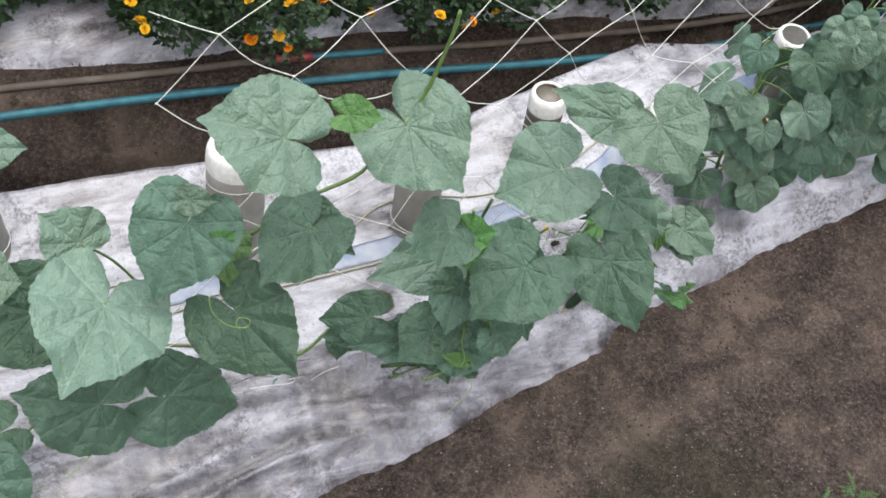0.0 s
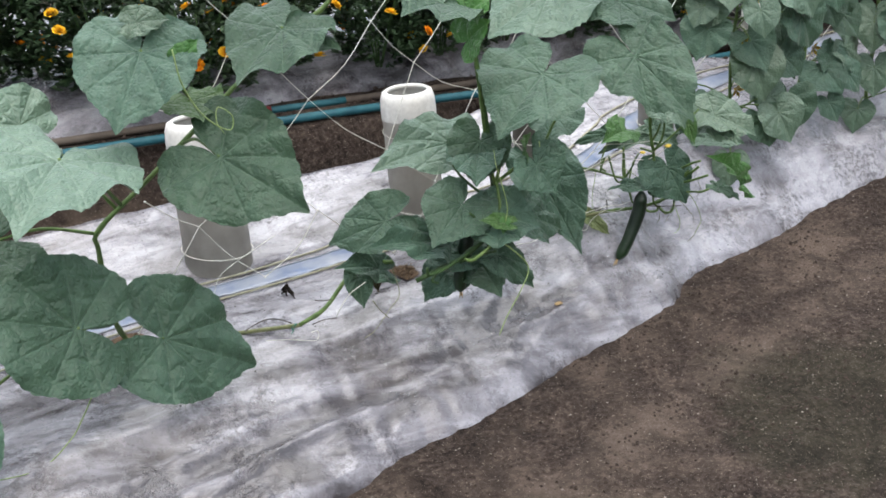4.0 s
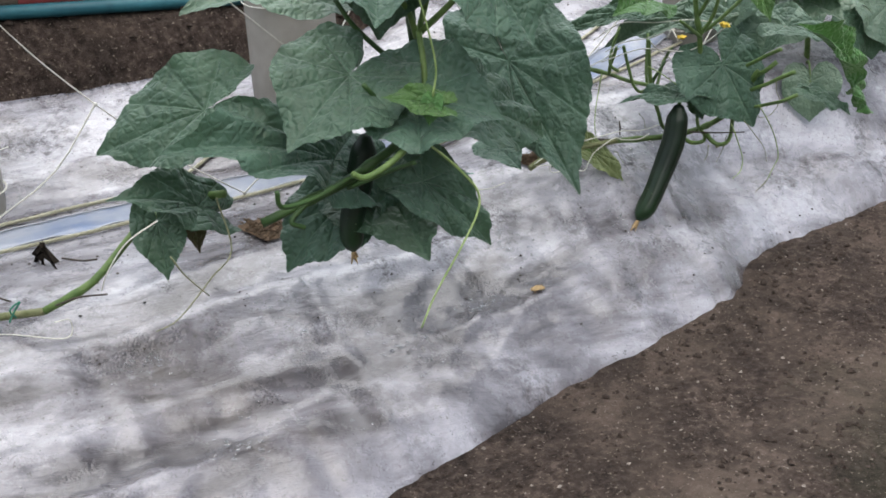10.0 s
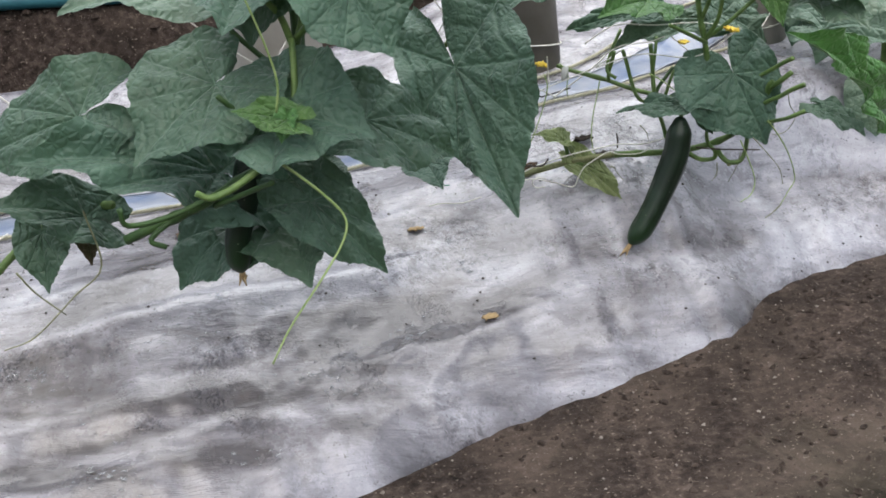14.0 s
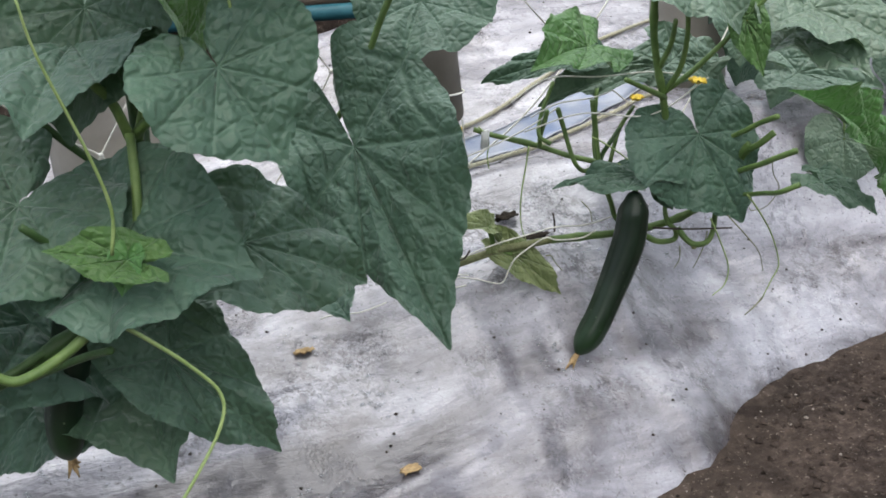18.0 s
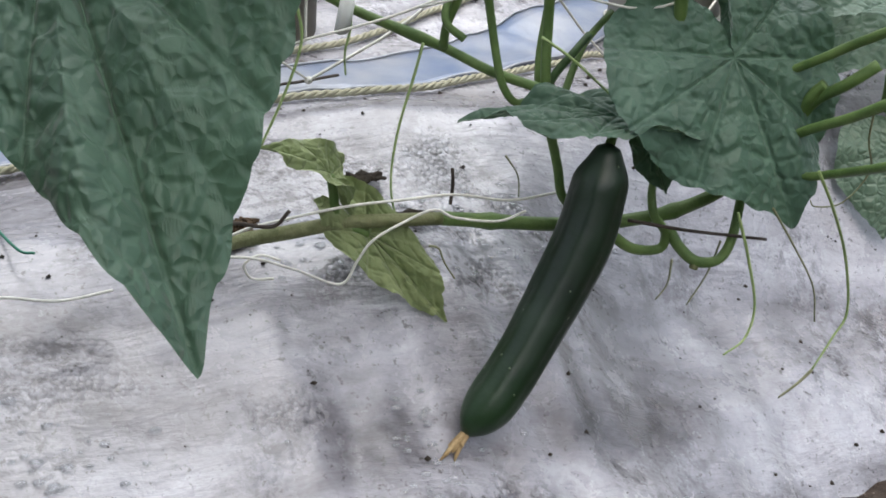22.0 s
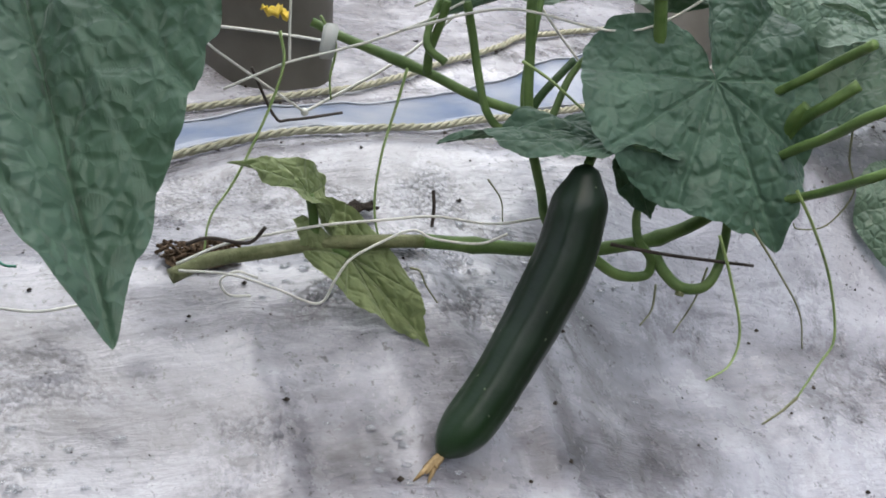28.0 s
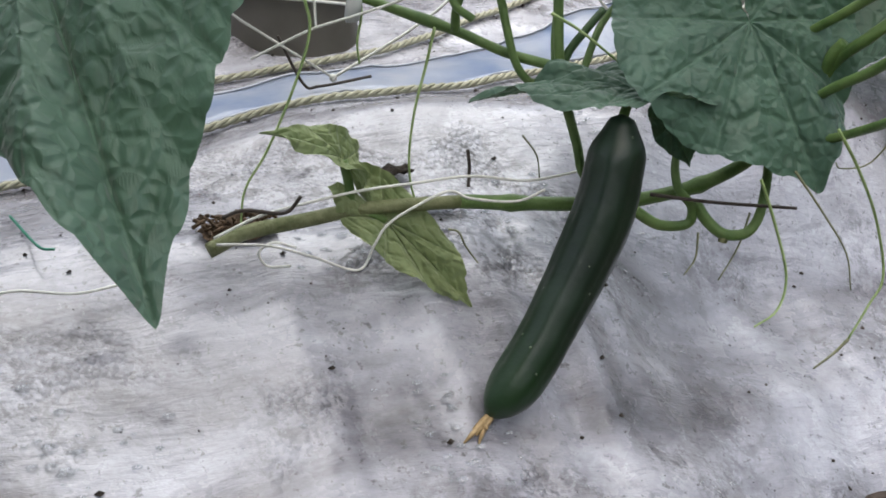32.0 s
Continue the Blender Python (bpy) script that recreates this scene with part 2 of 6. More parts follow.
def leaf_mesh(name, seed, mat, length=0.12, width=1.0, fold=0.2, droop=0.3, cup=0.0, ruffle=0.5, na=96, nr=14, torn=0.0, lobes=1.0, point=0.0, lean=1.0, cells=13.0):
    """A leaf blade with its stalk joint at the origin, tip along +y and its upper side along +z."""
    rng = random.Random(seed)
    ph = rng.uniform(0, 6)
    bm = bmesh.new()
    lay = bm.verts.layers.float.new("vein")
    rings, unit = [], outline(0.0, ph, 13.0, lobes, point)
    for j in range(nr + 1):
        s = (j / nr) ** 0.85
        ring = []
        for i in range(na + 1):
            a = -3.06 + 6.12 * i / na
            r = outline(a, ph, 13.0, lobes, point) / unit * s
            if torn and s > 0.8:
                r *= 1 - torn * max(0, noise.noise((a * 2.3, ph, 1))) * (s - 0.8) * 4
            x, y = r * math.sin(a) * width * (lean if a > 0 else 1.0), r * math.cos(a)
            dv = min(abs(math.sin((a - v) / 1)) * r if abs(a - v) < 1.2 else 9 for v in VEINS)
            main = math.exp(-(dv / 0.014) ** 2)
            quilt = min(dv / 0.16, 1.0)
            side = 0.5 + 0.5 * math.cos(r * 26 + dv * 16)
            second = (1 - side) ** 6 * min(1, dv / 0.05) * max(0, 1 - dv / 0.3)
            bumps = noise.noise((x * 5 + ph, y * 5, ph)) * 0.6
            d, _ = noise.voronoi((x * cells + 0.3 * noise.noise((x * 9, y * 9, ph)), y * cells * 0.8, ph))
            cell = min(1.0, (d[1] - d[0]) / 0.2)
            cell = cell * cell * (3 - 2 * cell) * min(1.0, r * 4)
            z = ruffle * (0.042 * quilt + 0.035 * bumps * quilt - 0.022 * second + min(0.08 / cells, 0.006) * cell - 0.011 * main)
            z += fold * abs(x) - droop * max(0, y) ** 2 * 0.55 - cup * r * r * 0.5
            z += ruffle * 0.05 * s ** 3 * math.sin(4.2 * a + ph) + 0.04 * ruffle * s ** 4 * math.sin(9 * a + 2 * ph)
            z -= droop * 0.25 * max(0, -y) ** 2
            v = bm.verts.new((x * length, y * length, z * length))
            v[lay] = min(1.0, main * (1 - 0.5 * s) + 0.42 * second * (1 - s * 0.5))
            ring.append(v)
        rings.append(ring)
    for a, b in zip(rings, rings[1:]):
        for i in range(na):
            bm.faces.new((a[i], a[i + 1], b[i + 1], b[i]))
    bmesh.ops.remove_doubles(bm, verts=rings[0], dist=1e-5)
    return finish(bm, name, mat)


def frame_of(base, tip, normal):
    y = (Vector(tip) - Vector(base)).normalized()
    z = Vector(normal)
    z = (z - y * z.dot(y)).normalized()
    x = y.cross(z)
    return Matrix((x, y, z)).transposed().to_4x4()


# ---------------------------------------------------------------- kinds of things
def cucumber_material():
    m, n, l, b = material("cucumber_skin", 0.38, 0.45)
    co = where(n)
    f = noise_node(n, l, 30, 4, 0.6, co)
    base = ramp_node(n, l, f, [(0.3, (0.003, 0.010, 0.005)), (0.75, (0.008, 0.024, 0.010))])
    tipness = n.new("ShaderNodeAttribute")
    tipness.attribute_name = "tip"
    base = mix_node(n, l, math_node(n, l, "MULTIPLY", tipness.outputs["Fac"], 0.7), base, (0.012, 0.042, 0.010))
    vor = n.new("ShaderNodeTexVoronoi")
    vor.inputs["Scale"].default_value = 85
    l.new(co, vor.inputs["Vector"])
    dots = ramp_node(n, l, vor.outputs["Distance"], [(0.05, (1, 1, 1)), (0.09, (0, 0, 0))])
    base = mix_node(n, l, math_node(n, l, "MULTIPLY", dots, 0.5), base, (0.25, 0.32, 0.2))
    bloom = ramp_node(n, l, noise_node(n, l, 14, 3, 0.6, co), [(0.55, (0, 0, 0)), (0.8, (1, 1, 1))])
    base = mix_node(n, l, math_node(n, l, "MULTIPLY", bloom, 0.12), base, (0.18, 0.25, 0.2))
    l.new(base, b.inputs["Base Color"])
    l.new(ramp_node(n, l, noise_node(n, l, 60, 4, 0.6, co), [(0.3, (0.3, 0.3, 0.3)), (0.7, (0.55, 0.55, 0.55))]), b.inputs["Roughness"])
    h = math_node(n, l, "ADD", math_node(n, l, "MULTIPLY", dots, 0.7), math_node(n, l, "MULTIPLY", noise_node(n, l, 120, 3, 0.5, co), 0.5))
    bump_node(n, l, b, h, 0.7, 0.0016)
    return m


CUCUMBER = cucumber_material()


def fruit(parent, pts, radius, label):
    """A long ribbed cucumber that hangs along the curve from its stalk end to its blossom end."""
    n, sides = 60, 40
    q = spline(pts, n)
    bm = bmesh.new()
    lay = bm.verts.layers.float.new("tip")
    radii = []
    for k in range(n + 1):
        u = k / n
        r = 0.86 + 0.16 * math.sin(min(u * 1.9, 1) * math.pi * 0.5) - 0.20 * max(0, u - 0.3) / 0.7
        r *= 1 - 0.06 * math.exp(-((u - 0.66) / 0.1) ** 2)
        if u < 0.15:
            w = u / 0.15
            r *= 0.48 + 0.52 * w * w * (3 - 2 * w)
        if u < 0.03:
            r *= math.sqrt(max(0.05, 1 - ((0.03 - u) / 0.03) ** 2))
        if u > 0.84:
            r *= max(0.06, 1 - ((u - 0.84) / 0.16) ** 2.2) ** 0.6
        radii.append(r * radius)
    rings = tube_into(bm, q, radii, sides, True)
    for k, ring in enumerate(rings):
        u = k / n
        c = q[k]
        for j, v in enumerate(ring):
            a = 2 * math.pi * j / sides
            g = 0.06 * math.cos(3 * a + 0.6) + 0.018 * math.cos(9 * a) + 0.03 * noise.noise((v.co.x * 45, v.co.y * 45, v.co.z * 45))
            fade = min(1, 6 * u) * min(1, 6 * (1 - u))
            v.co = c + (v.co - c) * (1 + g * fade)
            v[lay] = max(0.0, (u - 0.6) / 0.4)
    ob = place_under(part("cucumber", bm, CUCUMBER, None, label), parent)
    # shrivelled blossom at the end
    bm = bmesh.new()
    end, d = q[-1], (q[-1] - q[-3]).normalized()
    rng = random.Random(5)
    for k in range(7):
        off = Vector((rng.uniform(-1, 1), rng.uniform(-1, 1), rng.uniform(-0.4, 0.4))) * radius * 0.5
        mid = end + d * radius * 0.35 + off * 0.35
        tube_into(bm, spline([end - d * 0.002 + off * 0.25, mid, end + d * radius * rng.uniform(0.5, 0.85) + off * 0.8], 5), [radius * 0.09, radius * 0.1, radius * 0.11, radius * 0.1, radius * 0.07, radius * 0.03], 5)
    bl = part("dried_blossom", bm, STRAW, None, "shrivelled straw-coloured blossom")
    bl.parent = ob
    return ob


def bottle_material(name, dark, pale):
    m, n, l, b = material(name, 0.35, 0.45)
    co = where(n)
    dirt = ramp_node(n, l, noise_node(n, l, 14, 5, 0.6, co), [(0.35, dark), (0.75, pale)])
    l.new(dirt, b.inputs["Base Color"])
    b.inputs["Transmission Weight"].default_value = 0.5
    b.inputs["IOR"].default_value = 1.2
    l.new(ramp_node(n, l, noise_node(n, l, 40, 4, 0.6, co), [(0.3, (0.3, 0.3, 0.3)), (0.7, (0.6, 0.6, 0.6))]), b.inputs["Roughness"])
    bump_node(n, l, b, noise_node(n, l, 70, 3, 0.6, co), 0.25, 0.001)
    return m


BOTTLE = bottle_material("bottle_plastic", (0.36, 0.345, 0.31), (0.56, 0.55, 0.51))
BOTTLE_MUDDY = bottle_material("bottle_plastic_muddy", (0.15, 0.14, 0.12), (0.24, 0.225, 0.20))
BOTTLE_RIM = simple("bottle_rim_frosted", (0.62, 0.61, 0.57), (0.82, 0.81, 0.77), 60, 0.4, 0.4, 0.2)
SILT = simple("silty_water", (0.11, 0.095, 0.075), (0.18, 0.155, 0.12), 20, 0.2, 0.5, 0.1)


def bottle(at, height, radius, lean=(0, 0), fill=0.4, seed=0):
    """A cut plastic bottle that stands upside down in the bed: thin wall, rolled shoulder at its open top, silt inside, twine round its foot."""
    ob = thing("plastic_bottle", at, "upturned cut clear plastic bottle with silty water, set in the bed", "bottle", "bottles along the bed")
    ob.rotation_euler = Euler((radians(lean[0]), radians(lean[1]), seed * 0.7))
    prof = [(0.985, -0.03), (0.985, 0.30), (1.0, 0.42), (0.985, 0.5), (0.985, 0.76), (1.015, 0.80), (1.02, 0.86), (1.0, 0.93), (0.93, 0.975), (0.80, 0.99), (0.74, 0.985), (0.735, 0.965), (0.79, 0.96), (0.90, 0.94), (0.965, 0.90), (0.975, 0.8), (0.955, 0.6), (0.955, 0.02)]

    def ring_mesh(pp, mat, name, label=""):
        bm = bmesh.new()
        sides, rings = 40, []
        for r, z in pp:
            rings.append([bm.verts.new((r * radius * math.cos(2 * math.pi * k / sides) * (1 + 0.012 * math.sin(2 * 2 * math.pi * k / sides + seed)), r * radius * math.sin(2 * math.pi * k / sides), z * height)) for k in range(sides)])
        for a, b in zip(rings, rings[1:]):
            for k in range(sides):
                bm.faces.new((a[k], a[(k + 1) % sides], b[(k + 1) % sides], b[k]))
        if name == "silt":
            bm.faces.new(rings[-1])
            bm.faces.new(rings[0][::-1])
        return part(name, bm, mat, ob, label)

    ring_mesh(prof[:6], BOTTLE_MUDDY if fill > 0.9 else BOTTLE, "wall")
    ring_mesh(prof[5:14], BOTTLE_RIM, "rim", "frosted white rolled rim")
    ring_mesh([(0.94, -0.02), (0.94, fill)], SILT, "silt", "grey-brown silty water")
    bm = bmesh.new()
    ringp = [Vector((radius * 1.03 * math.cos(a), radius * 1.03 * math.sin(a), height * (0.13 + 0.03 * math.sin(a)))) for a in [2 * math.pi * k / 30 for k in range(31)]]
    tube_into(bm, ringp, 0.0014, 5)
    for s in (-1, 1):
        tube_into(bm, spline([ringp[0], ringp[0] + Vector((0.006, -0.004, 0.006)), ringp[0] + Vector((0.012, -0.012 * s, -0.012))], 6), 0.0016, 5)
    part("twine_tie", bm, TWINE, ob, "knotted white twine")
    bm = bmesh.new()
    ringp = [Vector((radius * 1.025 * math.cos(a), radius * 1.025 * math.sin(a), height * (0.70 + 0.01 * math.sin(2 * a)))) for a in [2 * math.pi * k / 30 for k in range(31)]]
    tube_into(bm, ringp, 0.0009, 5)
    part("twine_loop", bm, TWINE, ob)
    return ob


# ---------------------------------------------------------------- setting: soil, film-covered bed, far bed
SOIL_Z = -0.095


def soil_material():
    m, n, l, b = material("soil_brown", 0.95, 0.2)
    co = where(n)
    big = noise_node(n, l, 2.2, 4, 0.6, co, 0.4)
    fine = noise_node(n, l, 70, 6, 0.7, co)
    c = ramp_node(n, l, fine, [(0.36, (0.018, 0.013, 0.010)), (0.5, (0.047, 0.035, 0.029)), (0.66, (0.10, 0.08, 0.068))])
    c = mix_node(n, l, ramp_node(n, l, big, [(0.46, (0, 0, 0)), (0.66, (1, 1, 1))]), c, mix_node(n, l, 0.65, c, (0.14, 0.11, 0.088)))
    spot = n.new("ShaderNodeVectorMath")
    spot.operation = "DISTANCE"
    l.new(co, spot.inputs[0])
    spot.inputs[1].default_value = (0.12, -0.74, SOIL_Z)
    ragged = math_node(n, l, "ADD", spot.outputs["Value"], math_node(n, l, "MULTIPLY", noise_node(n, l, 6, 5, 0.7, co), 0.5))
    moss = ramp_node(n, l, ragged, [(0.52, (1, 1, 1)), (0.62, (0, 0, 0))])
    c = mix_node(n, l, math_node(n, l, "MULTIPLY", moss, 0.5), c, (0.024, 0.026, 0.014))
    across = n.new("ShaderNodeVectorMath")
    across.operation = "DOT_PRODUCT"
    l.new(co, across.inputs[0])
    across.inputs[1].default_value = (-0.26, 0.966, 0.0)
    off = math_node(n, l, "ABSOLUTE", math_node(n, l, "ADD", across.outputs["Value"], 0.435))
    dry = ramp_node(n, l, math_node(n, l, "ADD", off, math_node(n, l, "MULTIPLY", noise_node(n, l, 5, 6, 0.7, co, 0.5), 0.16)), [(0.09, (1, 1, 1)), (0.16, (0, 0, 0))])
    c = mix_node(n, l, math_node(n, l, "MULTIPLY", dry, 0.33), c, (0.17, 0.135, 0.11))
    worn = ramp_node(n, l, noise_node(n, l, 9, 6, 0.65, co, 0.8), [(0.36, (0.55, 0.53, 0.52)), (0.62, (1.25, 1.22, 1.2))])
    c = mix_node(n, l, 0.85, c, worn, "MULTIPLY")
    grit = ramp_node(n, l, noise_node(n, l, 190, 3, 0.6, co), [(0.62, (0, 0, 0)), (0.72, (1, 1, 1))])
    c = mix_node(n, l, math_node(n, l, "MULTIPLY", grit, 0.75), c, (0.34, 0.29, 0.24))
    l.new(c, b.inputs["Base Color"])
    h = math_node(n, l, "ADD", fine, math_node(n, l, "MULTIPLY", noise_node(n, l, 260, 5, 0.7, co), 0.5))
    bump_node(n, l, b, h, 1.0, 0.01)
    return m


def film_material():
    """Thin silver film, wet in places, that clings darkly to the soil beneath it in patches and along its folds, where
    shade and sheen are painted in too.
    """
    m, n, l, b = material("mulch_film_silver", 0.3, 0.6)
    co = where(n)
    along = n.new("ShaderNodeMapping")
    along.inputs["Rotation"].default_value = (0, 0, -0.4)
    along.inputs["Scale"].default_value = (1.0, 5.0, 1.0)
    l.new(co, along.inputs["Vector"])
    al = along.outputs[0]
    # dark streaks drawn out along the folds paint the shade between them
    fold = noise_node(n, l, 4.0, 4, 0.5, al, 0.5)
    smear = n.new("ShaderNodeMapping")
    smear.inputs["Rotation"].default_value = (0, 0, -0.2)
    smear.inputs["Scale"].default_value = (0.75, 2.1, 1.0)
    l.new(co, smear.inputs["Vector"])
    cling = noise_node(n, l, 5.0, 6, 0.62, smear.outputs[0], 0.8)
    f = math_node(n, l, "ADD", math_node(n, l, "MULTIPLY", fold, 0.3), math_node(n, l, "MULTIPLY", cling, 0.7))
    # adds the shade and sheen painted by relief into the film tone
    shade_tone = n.new("ShaderNodeAttribute")
    shade_tone.attribute_name = "shade_tone"
    f = math_node(n, l, "ADD", f, shade_tone.outputs["Fac"])
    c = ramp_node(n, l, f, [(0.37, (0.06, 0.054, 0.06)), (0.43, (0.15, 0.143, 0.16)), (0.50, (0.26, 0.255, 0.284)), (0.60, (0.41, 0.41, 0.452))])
    # speckled patches where the film sticks to the wet soil, and highlights painted pale on thin creases
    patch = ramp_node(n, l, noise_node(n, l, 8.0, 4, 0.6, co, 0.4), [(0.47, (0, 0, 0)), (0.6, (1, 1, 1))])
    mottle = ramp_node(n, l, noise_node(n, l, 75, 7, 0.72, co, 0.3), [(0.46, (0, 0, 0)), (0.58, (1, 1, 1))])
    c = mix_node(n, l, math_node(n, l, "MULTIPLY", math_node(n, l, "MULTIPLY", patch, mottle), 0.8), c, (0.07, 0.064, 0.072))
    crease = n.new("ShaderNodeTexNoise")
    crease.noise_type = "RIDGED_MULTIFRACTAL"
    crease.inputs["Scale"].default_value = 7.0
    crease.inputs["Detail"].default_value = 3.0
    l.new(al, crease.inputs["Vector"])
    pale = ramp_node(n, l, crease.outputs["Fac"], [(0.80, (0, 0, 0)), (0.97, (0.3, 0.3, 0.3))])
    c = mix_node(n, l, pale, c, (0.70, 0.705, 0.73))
    speck = ramp_node(n, l, noise_node(n, l, 150, 4, 0.7, co), [(0.33, (1, 1, 1)), (0.40, (0, 0, 0))])
    c = mix_node(n, l, math_node(n, l, "MULTIPLY", speck, 0.7), c, (0.05, 0.045, 0.04))
    tan = ramp_node(n, l, noise_node(n, l, 3.1, 4, 0.6, co, 0.7), [(0.55, (0, 0, 0)), (0.72, (0.5, 0.5, 0.5))])
    c = mix_node(n, l, tan, c, mix_node(n, l, 0.5, c, (0.24, 0.21, 0.17)))
    grain = ramp_node(n, l, noise_node(n, l, 240, 5, 0.7, co), [(0.38, (0.72, 0.72, 0.72)), (0.6, (1.0, 1.0, 1.0))])
    c = mix_node(n, l, 0.4, c, grain, "MULTIPLY")
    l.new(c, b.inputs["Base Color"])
    l.new(ramp_node(n, l, noise_node(n, l, 18, 5, 0.7, co), [(0.38, (0.12, 0.12, 0.12)), (0.68, (0.45, 0.45, 0.45))]), b.inputs["Roughness"])
    b.inputs["Coat Weight"].default_value = 0.6
    b.inputs["Coat Roughness"].default_value = 0.16
    b.inputs["Coat IOR"].default_value = 1.6
    # creases along the folds, crumples, and beads of water in patches
    bead = n.new("ShaderNodeTexVoronoi")
    bead.inputs["Scale"].default_value = 250
    l.new(co, bead.inputs["Vector"])
    wet = ramp_node(n, l, noise_node(n, l, 8, 4, 0.6, co, 0.6), [(0.56, (0, 0, 0)), (0.64, (1, 1, 1))])
    h = math_node(n, l, "ADD", math_node(n, l, "MULTIPLY", noise_node(n, l, 9, 3, 0.5, al, 0.8), 0.45), math_node(n, l, "MULTIPLY", noise_node(n, l, 30, 4, 0.55, co, 0.3), 0.32))
    h = math_node(n, l, "ADD", h, math_node(n, l, "MULTIPLY", noise_node(n, l, 85, 4, 0.6, al, 0.4), 0.10))
    h = math_node(n, l, "SUBTRACT", h, math_node(n, l, "MULTIPLY", math_node(n, l, "MULTIPLY", bead.outputs["Distance"], wet), 0.32))
    h = math_node(n, l, "ADD", h, math_node(n, l, "MULTIPLY", crease.outputs["Fac"], 0.05))
    bump_node(n, l, b, h, 1.0, 0.010)
    return m


SOIL = soil_material()
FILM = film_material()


def grid_mesh(name, xs, ys, height, mat, label, kind_category):
    bm = bmesh.new()
    rows = [[bm.verts.new((x, *height(x, y))) for y in ys] for x in xs]
    for a, b in zip(rows, rows[1:]):
        for k in range(len(ys) - 1):
            bm.faces.new((a[k], b[k], b[k + 1], a[k + 1]))
    bmesh.ops.recalc_face_normals(bm, faces=bm.faces)
    ob = part(name, bm, mat)
    return tagged(ob, label, kind_category, kind="structure")


def steps(a, b, d):
    n = max(1, round((b - a) / d))
    return [a + (b - a) * k / n for k in range(n)]


def between(x, knots):
    """A broken line through (x, y) knots."""
    for (a, p), (b, q) in zip(knots, knots[1:]):
        if x <= b:
            return p + (q - p) * (max(x, a) - a) / (b - a)
    return knots[-1][1]


def back_line(x):
    return between(x, [(-6, 0.95), (-1.5, 0.72), (-0.4, 0.68), (0.1, 0.73), (0.6, 0.86), (7, 1.0)]) + 0.012 * math.sin(4 * x)


def ground_height(x, y):
    up = max(0.0, min(1.0, (y - back_line(x) + 0.03) / 0.22))
    behind = max(0.12, min(0.45, 0.235 - 0.081 * x - 0.016 * y))
    z = SOIL_Z + (behind - SOIL_Z) * up * up * (3 - 2 * up) + 0.012 * noise.noise((x * 2.2, y * 2.2, 0)) + 0.006 * noise.noise((x * 9, y * 9, 3)) + 0.003 * noise.noise((x * 31, y * 31, 3))
    return y, z


gx = [-60, -20, -8, -4] + steps(-3, 3, 0.03) + [3, 3.6, 4.4, 6, 9, 15, 30, 80]
gy = [-60, -20, -8, -4, -2] + steps(-1.3, 2.6, 0.03) + [2.6, 3.2, 4, 6, 10, 25, 80]
ground = grid_mesh("ground", gx, gy, ground_height, SOIL, "bare damp brown soil between the beds", "soil")


FOOT = [(-6, -0.95), (-2.6, -0.84), (-2.0, -0.74), (-1.3, -0.50), (-0.94, -0.37), (-0.7, -0.33), (-0.45, -0.27), (-0.28, -0.20), (-0.1, -0.175), (0.05, -0.14), (0.15, -0.10), (0.24, -0.035), (0.45, 0.0), (0.72, 0.07), (1.25, 0.18), (2.5, 0.36), (7, 0.5)]


def front_line(x):
    return (between(x - 0.03, FOOT) + 2 * between(x, FOOT) + between(x + 0.03, FOOT)) / 4 + 0.014 * noise.noise((x * 5.5, 2, 8)) + 0.009 * noise.noise((x * 14, 2, 5)) + 0.006 * noise.noise((x * 37, 2, 5))


def folds(x, y):
    """Slanting folds of the slack film over the front shoulder of the bed."""
    q = y - (0.2 + 0.08 * noise.noise((x * 0.9, y, 6))) * x + 0.03 * noise.noise((x * 1.8, y * 3, 9))
    fold = abs(math.sin(q * 34 + 2.6 * noise.noise((x * 1.2, q * 5, 2))))
    wave = (1 - fold) ** 1.5
    pleat = abs(math.sin((y - 0.55 * x) * 62 + 4.5 * noise.noise((x * 2.2, y * 3, 4))))
    fine = (1 - pleat) ** 3 * max(0.0, min(1.0, 0.2 + 2.2 * noise.noise((x * 3, y * 4, 14))))
    slack = max(0.0, min(1.0, (-0.06 - x) / 0.35))
    amp = max(0.0, 1 - abs(y - (front_line(x) + 0.09 + 0.08 * slack)) / (0.13 + 0.12 * slack)) * max(0.0, min(1.0, 0.6 + 1.2 * noise.noise((x * 1.6, y * 2, 7)))) * (0.12 + 0.88 * slack)
    return min(1.0, 1.4 * amp), wave, fine


